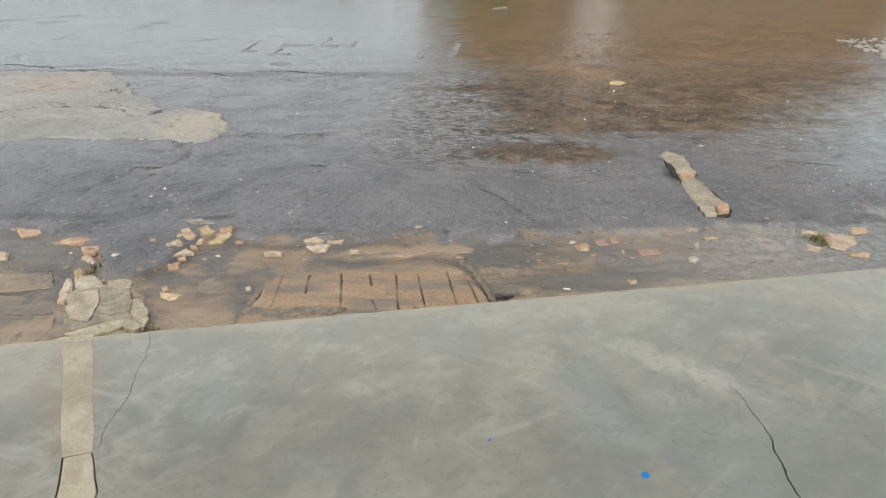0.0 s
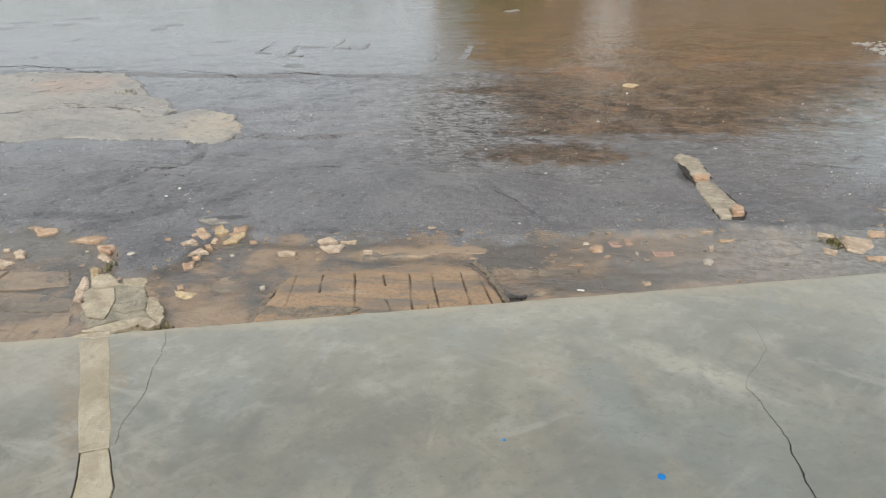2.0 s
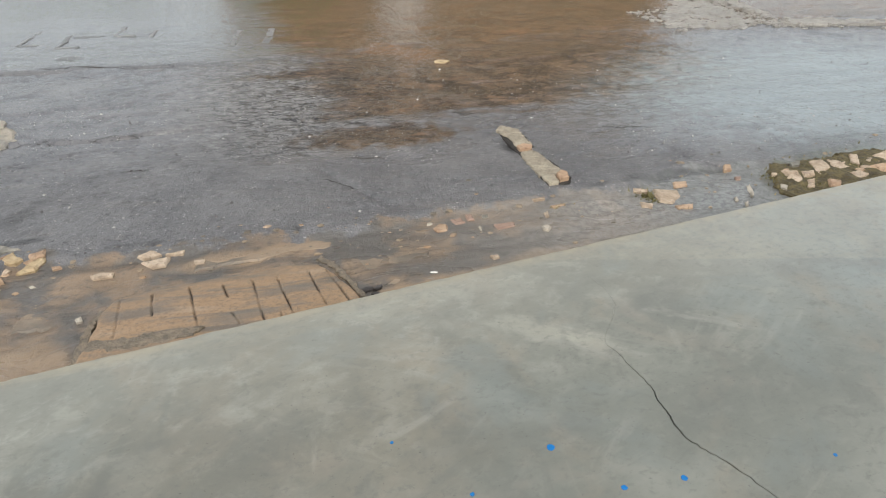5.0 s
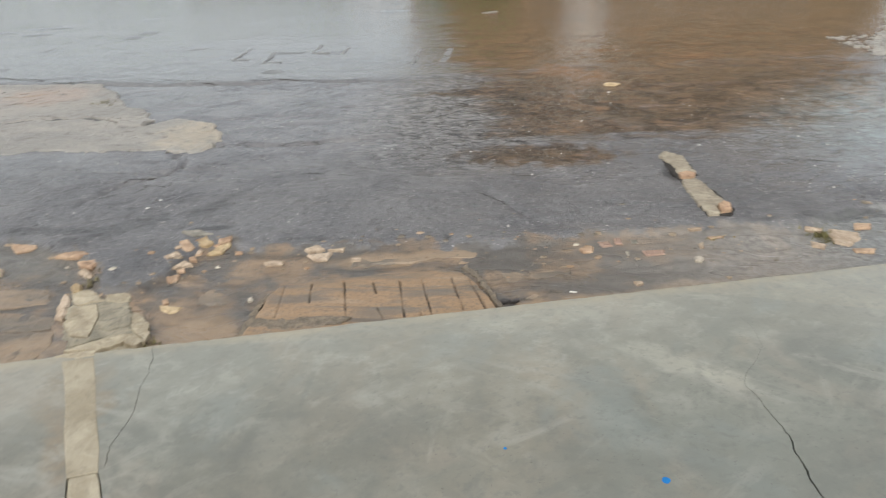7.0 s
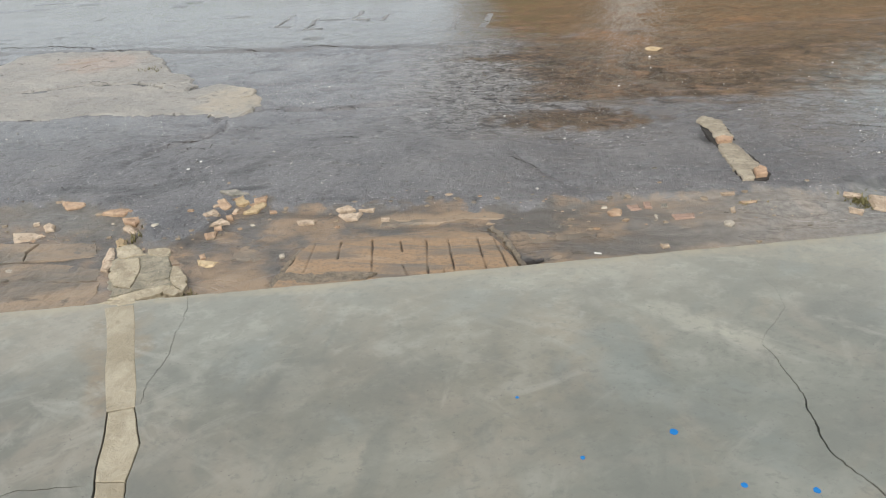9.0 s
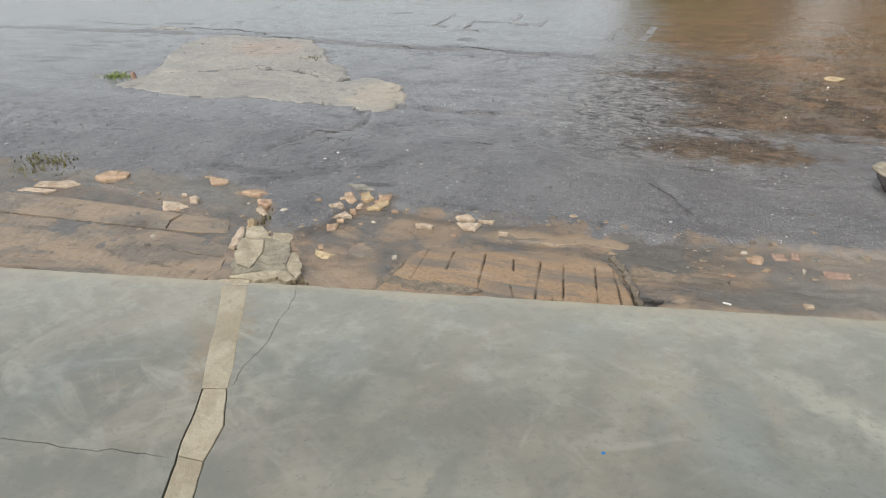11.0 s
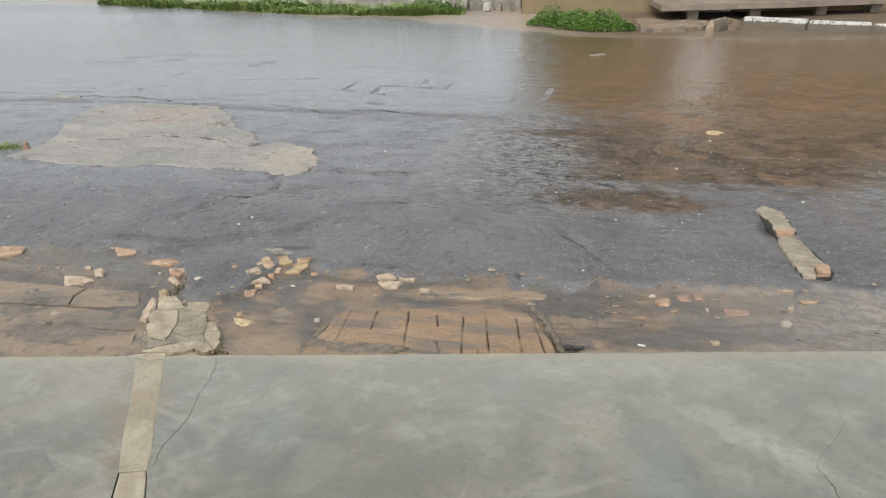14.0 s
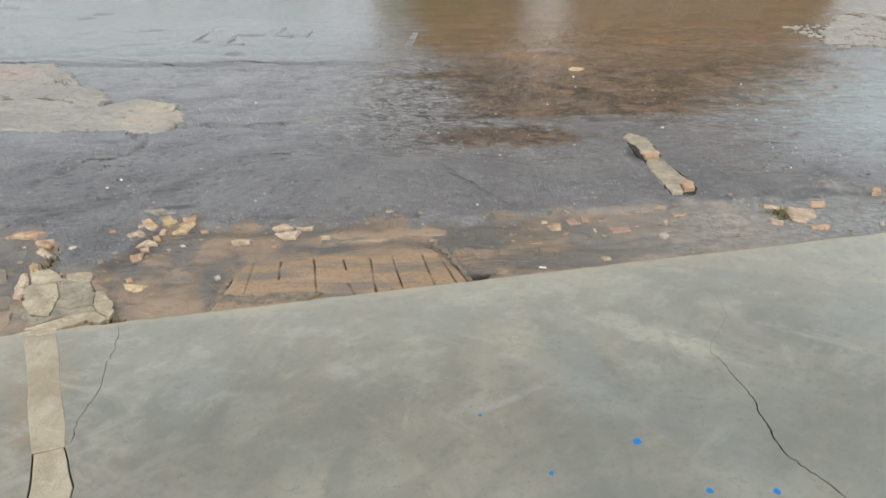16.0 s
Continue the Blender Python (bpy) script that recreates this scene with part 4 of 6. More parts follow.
    chunk("crust", [(0.20, 2.32), (0.27, 2.20), (0.325, 2.03), (0.37, 1.86), (0.395, 1.87), (0.35, 2.05), (0.29, 2.24), (0.22, 2.35)], -0.08, -0.024, M_CRUST, parent=ramp, label="rough dark mud crust", jitter=0.008, spacing=0.016, bevel=0.005, relief=0.012, seed=32)
    chunk("crust", [(-0.90, 1.76), (-0.86, 1.77), (-0.845, 2.0), (-0.80, 2.10), (-0.83, 2.12), (-0.88, 2.02)], -0.08, -0.016, M_CRUST, parent=ramp, label="rough dark mud crust", jitter=0.008, spacing=0.016, bevel=0.005, relief=0.012, seed=33)


build_ramp()


# ---- stones ----
def stone_bm(w, d, h, rng):
    """An angular stone: a ragged many-sided block with a tilted, chipped top."""
    n = rng.randint(5, 7)
    bm = bmesh.new()
    turn = rng.uniform(0, 6.28)
    radii = [rng.uniform(0.56, 1.16) for _ in range(n)]
    tilt_x, tilt_y = rng.uniform(-0.25, 0.25), rng.uniform(-0.25, 0.25)
    rings = []
    for shrink, z in ((0.92, -0.6), (1.0, 0.05), (0.97, 0.36), (0.86, 0.5)):
        ring = []
        for k in range(n):
            a = turn + 2 * math.pi * (k + rng.uniform(-0.12, 0.12)) / n
            r = radii[k] * shrink * rng.uniform(0.95, 1.05)
            x, y = math.cos(a) * r, math.sin(a) * r
            ring.append(bm.verts.new((x * w / 2, y * d / 2, h * (z + (tilt_x * x + tilt_y * y) * (z > 0) + rng.uniform(-0.05, 0.05)))))
        rings.append(ring)
    for a, b in zip(rings, rings[1:]):
        for k in range(n):
            j = (k + 1) % n
            bm.faces.new((a[k], a[j], b[j], b[k]))
    bm.faces.new(rings[0][::-1])
    mid = bm.verts.new((rng.uniform(-0.15, 0.15) * w, rng.uniform(-0.15, 0.15) * d, h * rng.uniform(0.48, 0.62)))
    for k in range(n):
        bm.faces.new((rings[-1][k], rings[-1][(k + 1) % n], mid))
    return bm


def scatter_stones(rows, mats, group, lift=0.0, thick=0.45, squash=0.8, seed=0):
    rng = random.Random(seed)
    for k, (x, y, w, d, turn) in enumerate(rows):
        mat, word = mats[k % len(mats)]
        d2 = max(0.025, d * squash)
        h = max(0.018, thick * 0.62 * min(w, d2))
        zs, _ = ground_height(np.array([x]), np.array([y]))
        ob = thing("stone", stone_bm(w * 1.22, d2 * 1.15, h, rng), mat, word + " angular stone bedded in the muddy road edge", "stone", group, at=(x, y, float(zs[0]) - h * 0.07 + lift))
        ob.rotation_euler = (radians(rng.uniform(-6, 6)), radians(rng.uniform(-6, 6)), radians(turn))


O, Y_, P, R, G, W = (M_ORANGE, "orange"), (M_YELLOW, "yellow"), (M_PALE, "pale buff"), (M_RED, "reddish"), (M_GREY, "grey"), (M_WHITE, "whitish")


def bedded(poly, proud, mat, seed, where="bedded in the muddy road edge"):
    """A flat broken stone sunk in the ground, its ragged top a little proud of it."""
    material, word = mat
    xs, ys = np.array([p[0] for p in poly]), np.array([p[1] for p in poly])
    level = float(ground_height(xs, ys)[0].mean())
    size = min(np.ptp(xs), np.ptp(ys))
    rim = min(0.012, 0.13 * size)
    chunk("stone", poly, level - 0.05, level + proud, material, label=word + " broken stone " + where, category="stone", group="stones in the gutter", jitter=0.03 * size, spacing=max(0.011, 0.2 * size), bevel=rim, relief=0.45 * proud, seed=seed)


for k, (mat, top, poly) in enumerate((
    # beside and above the broken cement
    (P, 0.016, [(-1.963, 2.207), (-1.936, 2.214), (-1.893, 2.137), (-1.859, 2.034), (-1.847, 1.954), (-1.889, 1.964), (-1.929, 2.066)]),
    (Y_, 0.016, [(-1.970, 2.302), (-1.958, 2.339), (-1.914, 2.317), (-1.871, 2.231), (-1.893, 2.211), (-1.927, 2.229)]),
    (P, 0.016, [(-1.999, 2.461), (-1.970, 2.497), (-1.878, 2.405), (-1.873, 2.352), (-1.956, 2.420)]),
    (O, 0.016, [(-2.057, 2.574), (-1.978, 2.588), (-1.939, 2.606), (-1.915, 2.559), (-1.937, 2.484), (-2.024, 2.527)]),
    (O, 0.013, [(-2.181, 2.700), (-2.075, 2.718), (-2.023, 2.673), (-2.069, 2.622), (-2.221, 2.645)]),
    (O, 0.016, [(-2.580, 2.816), (-2.550, 2.835), (-2.410, 2.810), (-2.395, 2.774), (-2.437, 2.736), (-2.492, 2.717)]),
    (P, 0.016, [(-2.553, 2.542), (-2.529, 2.573), (-2.472, 2.541), (-2.452, 2.475), (-2.491, 2.463)]),
    (P, 0.015, [(-2.685, 2.437), (-2.563, 2.443), (-2.450, 2.397), (-2.516, 2.319), (-2.596, 2.313)]),
    (P, 0.015, [(-2.634, 2.579), (-2.601, 2.586), (-2.587, 2.559), (-2.624, 2.551)]),
    (P, 0.015, [(-2.626, 2.830), (-2.588, 2.849), (-2.564, 2.833), (-2.622, 2.833)]),
    # the cluster
    (Y_, 0.016, [(-1.396, 2.752), (-1.353, 2.799), (-1.286, 2.708), (-1.317, 2.680), (-1.368, 2.677)]),
    (Y_, 0.016, [(-1.300, 2.598), (-1.248, 2.726), (-1.192, 2.729), (-1.185, 2.704), (-1.218, 2.608), (-1.283, 2.592)]),
    (O, 0.016, [(-1.501, 2.727), (-1.453, 2.751), (-1.378, 2.648), (-1.404, 2.592), (-1.461, 2.639)]),
    (P, 0.016, [(-1.528, 2.541), (-1.472, 2.603), (-1.435, 2.562), (-1.494, 2.510)]),
    (P, 0.015, [(-1.462, 2.441), (-1.407, 2.519), (-1.343, 2.466), (-1.415, 2.452), (-1.447, 2.407)]),
    (O, 0.016, [(-1.396, 2.557), (-1.361, 2.571), (-1.341, 2.528), (-1.379, 2.528)]),
    (O, 0.012, [(-1.460, 2.347), (-1.390, 2.379), (-1.377, 2.303), (-1.418, 2.274)]),
    (G, 0.016, [(-1.532, 2.867), (-1.419, 2.879), (-1.318, 2.816), (-1.425, 2.796)]),
    (O, 0.016, [(-1.274, 2.747), (-1.190, 2.790), (-1.190, 2.732), (-1.250, 2.691)]),
    (O, 0.014, [(-1.426, 2.431), (-1.383, 2.444), (-1.373, 2.412), (-1.415, 2.398)]),
    (O, 0.013, [(-1.145, 2.630), (-1.100, 2.628), (-1.090, 2.602), (-1.133, 2.598)]),
    # before and behind the ramp
    (Y_, 0.010, [(-1.395, 2.064), (-1.260, 2.035), (-1.284, 1.991), (-1.322, 1.981), (-1.368, 2.013)]),
    (O, 0.010, [(-1.400, 2.106), (-1.373, 2.131), (-1.352, 2.079), (-1.378, 2.069)]),
    (W, 0.012, [(-0.942, 2.079), (-0.919, 2.097), (-0.906, 2.061), (-0.931, 2.049)]),
    (W, 0.009, [(-2.461, 2.011), (-2.443, 2.029), (-2.411, 2.010), (-2.405, 1.983), (-2.438, 1.987)]),
    (P, 0.014, [(-0.938, 2.474), (-0.875, 2.494), (-0.821, 2.472), (-0.827, 2.440), (-0.916, 2.427)]),
    (P, 0.016, [(-0.724, 2.591), (-0.643, 2.654), (-0.599, 2.587), (-0.690, 2.567)]),
    (P, 0.016, [(-0.698, 2.543), (-0.550, 2.562), (-0.571, 2.471), (-0.638, 2.466)]),
    (P, 0.016, [(-0.580, 2.580), (-0.476, 2.592), (-0.488, 2.564), (-0.572, 2.579)]),
    (P, 0.011, [(-0.432, 2.491), (-0.371, 2.491), (-0.378, 2.448), (-0.427, 2.445)]),
    # flush stones in the gutter beyond the ramp
    (O, 0.013, [(0.896, 2.483), (0.939, 2.529), (0.986, 2.504), (0.961, 2.427), (0.906, 2.433)]),
    (R, 0.009, [(1.023, 2.563), (1.088, 2.570), (1.098, 2.505), (1.033, 2.492)]),
    (R, 0.011, [(1.125, 2.595), (1.163, 2.588), (1.159, 2.518), (1.118, 2.524)]),
    (G, 0.010, [(1.221, 2.568), (1.260, 2.572), (1.250, 2.531), (1.214, 2.526)]),
    (R, 0.007, [(1.248, 2.432), (1.375, 2.430), (1.364, 2.367), (1.252, 2.363)]),
    (W, 0.016, [(1.502, 2.313), (1.543, 2.327), (1.556, 2.290), (1.525, 2.262), (1.493, 2.274)]),
    (P, 0.012, [(1.098, 2.084), (1.143, 2.084), (1.144, 2.060), (1.108, 2.052)]),
    (P, 0.012, [(1.589, 2.661), (1.675, 2.662), (1.669, 2.638), (1.597, 2.638)]),
    (O, 0.008, [(1.674, 2.559), (1.773, 2.560), (1.757, 2.536), (1.679, 2.529)]),
    (P, 0.009, [(1.594, 2.482), (1.624, 2.500), (1.610, 2.435), (1.577, 2.407)]),
    (W, 0.010, [(1.150, 2.423), (1.166, 2.407), (1.153, 2.367), (1.145, 2.384)]),
    # by the far end of the weedy ground
    (P, 0.016, [(-3.780, 2.520), (-3.520, 2.580), (-3.430, 2.530), (-3.500, 2.470), (-3.760, 2.440)]),
    (P, 0.015, [(-3.800, 2.420), (-3.550, 2.430), (-3.580, 2.380), (-3.820, 2.360)]),
    (O, 0.016, [(-3.420, 2.660), (-3.380, 2.770), (-3.200, 2.790), (-3.180, 2.700), (-3.300, 2.620)]),
)):
    bedded(poly, top, mat, 200 + k)

chunk("soil_mound", [(3.34, 2.70), (3.27, 2.52), (3.19, 2.36), (3.22, 2.20), (3.45, 2.10), (4.9, 2.25), (4.95, 2.74), (4.2, 2.71), (3.7, 2.69)], -0.10, -0.018, M_SOIL, label="low mound of dark mossy soil against the forecourt", category="soil", jitter=0.022, spacing=0.026, bevel=0.016, relief=0.020, seed=240, roam=0.06)
for k, (mat, proud, poly) in enumerate((
    # loose stones beside the heap
    (P, 0.014, [(2.420, 2.599), (2.569, 2.530), (2.536, 2.467), (2.421, 2.368), (2.367, 2.430), (2.382, 2.522)]),
    (P, 0.014, [(2.293, 2.650), (2.383, 2.606), (2.361, 2.567), (2.277, 2.596)]),
    (O, 0.014, [(2.605, 2.654), (2.699, 2.637), (2.663, 2.571), (2.562, 2.574)]),
    (P, 0.014, [(2.237, 2.454), (2.306, 2.415), (2.266, 2.358), (2.215, 2.392)]),
    (O, 0.014, [(2.418, 2.343), (2.543, 2.333), (2.507, 2.288), (2.407, 2.294)]),
    (W, 0.014, [(3.041, 2.461), (3.076, 2.469), (3.007, 2.342), (2.962, 2.310), (3.001, 2.398)]),
    (W, 0.014, [(2.835, 2.325), (2.860, 2.328), (2.841, 2.287), (2.812, 2.277)]),
    (O, 0.014, [(3.096, 2.785), (3.156, 2.774), (3.105, 2.703), (3.052, 2.713)]),
    (R, 0.014, [(3.055, 2.605), (3.100, 2.597), (3.060, 2.553), (3.032, 2.564)]),
    (W, 0.014, [(2.859, 2.250), (2.884, 2.251), (2.855, 2.212), (2.836, 2.211)]),
)):
    bedded(poly, proud, mat, 250 + k)
for k, (mat, proud, poly) in enumerate((
    # stones of the heap
    (P, 0.022, [(3.716, 2.661), (3.817, 2.644), (3.779, 2.524), (3.623, 2.460), (3.665, 2.559)]),
    (P, 0.022, [(3.864, 2.652), (3.928, 2.592), (3.918, 2.499), (3.815, 2.471), (3.822, 2.563)]),
    (P, 0.022, [(3.406, 2.573), (3.501, 2.526), (3.446, 2.418), (3.382, 2.386), (3.380, 2.488)]),
    (P, 0.022, [(3.520, 2.523), (3.630, 2.519), (3.579, 2.453), (3.480, 2.441)]),
    (P, 0.022, [(3.467, 2.399), (3.528, 2.403), (3.442, 2.305), (3.399, 2.313)]),
    (O, 0.022, [(3.613, 2.373), (3.674, 2.320), (3.612, 2.261), (3.531, 2.275)]),
    (P, 0.022, [(4.089, 2.680), (4.145, 2.653), (4.016, 2.513), (4.009, 2.578)]),
    (G, 0.022, [(3.550, 2.658), (3.636, 2.659), (3.582, 2.605), (3.518, 2.600)]),
    (W, 0.022, [(3.247, 2.396), (3.276, 2.362), (3.231, 2.315), (3.213, 2.346)]),
    (P, 0.022, [(4.25, 2.62), (4.40, 2.66), (4.48, 2.58), (4.36, 2.50), (4.24, 2.54)]),
    (O, 0.022, [(4.05, 2.47), (4.20, 2.48), (4.22, 2.40), (4.08, 2.37)]),
    (P, 0.022, [(4.50, 2.46), (4.66, 2.50), (4.70, 2.40), (4.54, 2.36)]),
    (P, 0.020, [(3.82, 2.42), (3.93, 2.44), (3.95, 2.36), (3.84, 2.33)]),
)):
    bedded(poly, proud + 0.012, mat, 270 + k, "half sunk in the mossy heap")
heap_rng = random.Random(17)
scatter_stones([(heap_rng.uniform(3.3, 4.9), heap_rng.gauss(2.46, 0.10), heap_rng.uniform(0.03, 0.07), heap_rng.uniform(0.03, 0.06), heap_rng.uniform(-40, 40)) for _ in range(24)], [P, O, G, P, O], "stones in the weedy heap", lift=0.020, thick=0.6, seed=16)
scatter_stones([(heap_rng.gauss(-1.36, 0.12), heap_rng.gauss(2.70, 0.10), heap_rng.uniform(0.035, 0.07), heap_rng.uniform(0.035, 0.07), heap_rng.uniform(-40, 40)) for _ in range(9)], [O, P, R], "stones in the gutter", seed=21)
scatter_stones([(1.98, 6.00, 0.21, 0.16, 0)], [Y_], "stones on the road", lift=0.0, thick=0.4, seed=7)
scatter_stones([(1.15, 11.15, 0.42, 0.26, 0)], [G], "stones on the road", thick=0.2, seed=8)


# ---- broken cement at the end of the mortar strip ----
rubble = base("broken_cement", (0, 0, 0), "pale broken cement lump in pieces at the forecourt's edge", "rubble")
for k, (high, material, poly) in enumerate((
    (-0.020, M_RUBBLE, [(-1.904, 2.177), (-1.862, 2.203), (-1.820, 2.220), (-1.751, 2.163), (-1.698, 2.098), (-1.760, 2.088), (-1.809, 2.060), (-1.850, 2.072)]),
    (-0.024, M_RUBBLE, [(-1.719, 2.161), (-1.653, 2.169), (-1.578, 2.164), (-1.565, 2.091), (-1.614, 2.075), (-1.679, 2.097)]),
    (-0.015, M_RUBBLE, [(-1.834, 2.027), (-1.716, 2.057), (-1.660, 1.948), (-1.643, 1.851), (-1.631, 1.754), (-1.737, 1.786), (-1.801, 1.882)]),
    (-0.022, M_LICHEN, [(-1.704, 2.046), (-1.580, 1.999), (-1.493, 1.952), (-1.469, 1.854), (-1.556, 1.819), (-1.638, 1.850)]),
    (-0.016, M_RUBBLE, [(-1.488, 1.969), (-1.452, 1.950), (-1.377, 1.862), (-1.340, 1.772), (-1.335, 1.712), (-1.407, 1.771), (-1.456, 1.842)]),
    (-0.022, M_LICHEN, [(-1.730, 1.776), (-1.627, 1.748), (-1.638, 1.840), (-1.550, 1.808), (-1.468, 1.838), (-1.423, 1.781), (-1.489, 1.783), (-1.563, 1.760), (-1.638, 1.714), (-1.704, 1.691)]),
    (-0.006, M_RUBBLE, [(-1.692, 1.640), (-1.608, 1.687), (-1.538, 1.727), (-1.460, 1.755), (-1.404, 1.744), (-1.443, 1.684), (-1.528, 1.630)]),
    (-0.002, M_RUBBLE, [(-1.442, 1.722), (-1.390, 1.735), (-1.325, 1.688), (-1.362, 1.660), (-1.420, 1.675)]),
    (0.124, M_RUBBLE, [(-1.585, 1.442), (-1.579, 1.452), (-1.505, 1.4665), (-1.428, 1.475), (-1.415, 1.440), (-1.485, 1.424)]),
)):
    poly = [(p[0] - 0.008, p[1] + 0.02) for p in poly] if k < 8 else poly
    chunk("cement_piece", poly, -0.10 if k < 8 else 0.08, high, material, parent=rubble, jitter=0.004, spacing=0.016, bevel=0.003, relief=0.008 if k < 8 else 0.003, seed=20 + k)
# filler added under the pieces so their gaps come out less dark
chunk("mortar_bed", [(-1.88, 2.05), (-1.84, 2.17), (-1.72, 2.15), (-1.58, 2.14), (-1.48, 1.95), (-1.40, 1.85), (-1.35, 1.72), (-1.42, 1.66), (-1.66, 1.62), (-1.75, 1.76)], -0.10, -0.027, M_LICHEN, parent=rubble, label="grey-green cement bed added to keep the gaps shallow", jitter=0.012, spacing=0.022, bevel=0.006, relief=0.008, seed=29)

# flat slabs lying under silt in the gutter
for k, poly in enumerate((
    [(-4.6, 2.06), (-3.4, 2.07), (-2.395, 2.08), (-2.440, 2.185), (-2.420, 2.285), (-3.3, 2.33), (-4.6, 2.30)],
    [(-2.392, 2.08), (-2.18, 2.09), (-1.985, 2.115), (-2.075, 2.275), (-2.25, 2.275), (-2.417, 2.285), (-2.436, 2.185)],
    [(-4.6, 1.40), (-3.4, 1.50), (-2.36, 1.55), (-1.84, 1.60), (-1.80, 1.74), (-1.85, 1.865), (-2.00, 1.862), (-2.16, 1.866), (-2.26, 1.90), (-2.16, 1.875), (-2.00, 1.872), (-1.875, 1.885), (-1.905, 1.99), (-2.18, 2.05), (-2.36, 2.068), (-3.4, 2.055), (-4.6, 2.045)],
)):
    chunk("gutter_slab", poly, -0.10, (-0.024, -0.026, -0.031)[k], M_SILTSTONE, label="flat cement slab lying half under brown silt in the gutter", category="slab", group="slabs in the gutter", jitter=0.004, spacing=0.026, bevel=0.004, relief=0.013, seed=40 + k, roam=0.003)
chunk("gutter_slab", [(-1.22, 2.05), (-0.95, 2.06), (-0.94, 2.22), (-1.2, 2.22)], -0.10, -0.036, M_SILTSTONE, label="small flat cement slab sunk in the gutter silt", category="slab", group="slabs in the gutter", jitter=0.012, spacing=0.04, bevel=0.012, relief=0.008, seed=46)
chunk("gutter_slab", [(0.45, 2.12), (0.78, 2.10), (0.80, 2.24), (0.40, 2.27)], -0.10, -0.036, M_SILTSTONE, label="small flat cement slab sunk in the gutter silt", category="slab", group="slabs in the gutter", jitter=0.014, spacing=0.04, bevel=0.012, relief=0.008, seed=47)
chunk("gutter_slab", [(0.40, 1.72), (0.98, 1.79), (0.88, 1.95), (0.55, 2.03), (0.44, 1.95)], -0.10, -0.036, M_SILTSTONE, label="flat cement slab with silt beside the ramp", category="slab", group="slabs in the gutter", jitter=0.014, spacing=0.04, bevel=0.012, relief=0.008, seed=48)
chunk("gutter_slab", [(-0.42, 2.40), (-0.05, 2.42), (0.30, 2.44), (0.32, 2.56), (-0.1, 2.55), (-0.42, 2.53)], -0.10, -0.036, M_SILTSTONE, label="flat cement slab with silt beyond the ramp", category="slab", group="slabs in the gutter", jitter=0.014, spacing=0.04, bevel=0.012, relief=0.008, seed=49)
# dark lump beside the ramp
scatter_stones([(0.40, 1.96, 0.07, 0.05, 10), (0.455, 1.95, 0.055, 0.045, 40), (0.43, 1.90, 0.05, 0.03, 0)], [(M_CLOD, "black")], "clods by the ramp", lift=0.01, seed=9)

# ---- mortar bar with bricks across the asphalt ----
bar = base("mortar_bar", (0, 0, 0), "strip of muddy mortar with two bricks let into the asphalt", "masonry")
chunk("mortar_length", [(1.783, 3.826), (1.858, 3.921), (1.955, 3.807), (1.950, 3.64), (1.938, 3.49), (1.870, 3.495), (1.812, 3.47), (1.826, 3.638)], -0.08, 0.011, M_BAR, parent=bar, jitter=0.008, spacing=0.018, bevel=0.007, relief=0.010, seed=60)
chunk("mortar_length", [(1.798, 3.345), (1.900, 3.365), (1.924, 3.24), (1.926, 3.114), (1.936, 2.98), (1.905, 2.93), (1.860, 2.90), (1.835, 2.79), (1.768, 2.79), (1.762, 3.023), (1.768, 3.241)], -0.08, 0.012, M_BAR, parent=bar, jitter=0.008, spacing=0.018, bevel=0.007, relief=0.010, seed=61)
# dark sheet added for the shaded gap along the bar's sides
chunk("bed", [(1.76, 2.80), (1.90, 2.775), (1.962, 2.86), (1.955, 3.10), (1.935, 3.40), (1.968, 3.68), (1.962, 3.81), (1.79, 3.80), (1.78, 3.40)], -0.06, -0.001, M_DIRT_SHADE, parent=bar, label="dark sheet standing in for the shaded gap round the mortar", jitter=0.006, spacing=0.04, bevel=0.004, relief=0.003, seed=62)
rng = random.Random(77)
chunk("brick", [(1.798, 3.375), (1.890, 3.370), (1.919, 3.432), (1.866, 3.478), (1.805, 3.445)], -0.05, 0.028, M_BRICK, parent=bar, label="worn orange brick", jitter=0.003, spacing=0.016, bevel=0.008, relief=0.006, seed=63)
chunk("brick", [(1.845, 2.795), (1.915, 2.810), (1.941, 2.880), (1.910, 2.925), (1.866, 2.890)], -0.05, 0.034, M_BRICK, parent=bar, label="worn orange brick", jitter=0.003, spacing=0.014, bevel=0.008, relief=0.006, seed=64)

# ---- cement patch in the far lane, and broken paving ----
patch = base("cement_patch", (0, 0, 0), "worn pale cement patch laid in the wet asphalt", "patch")
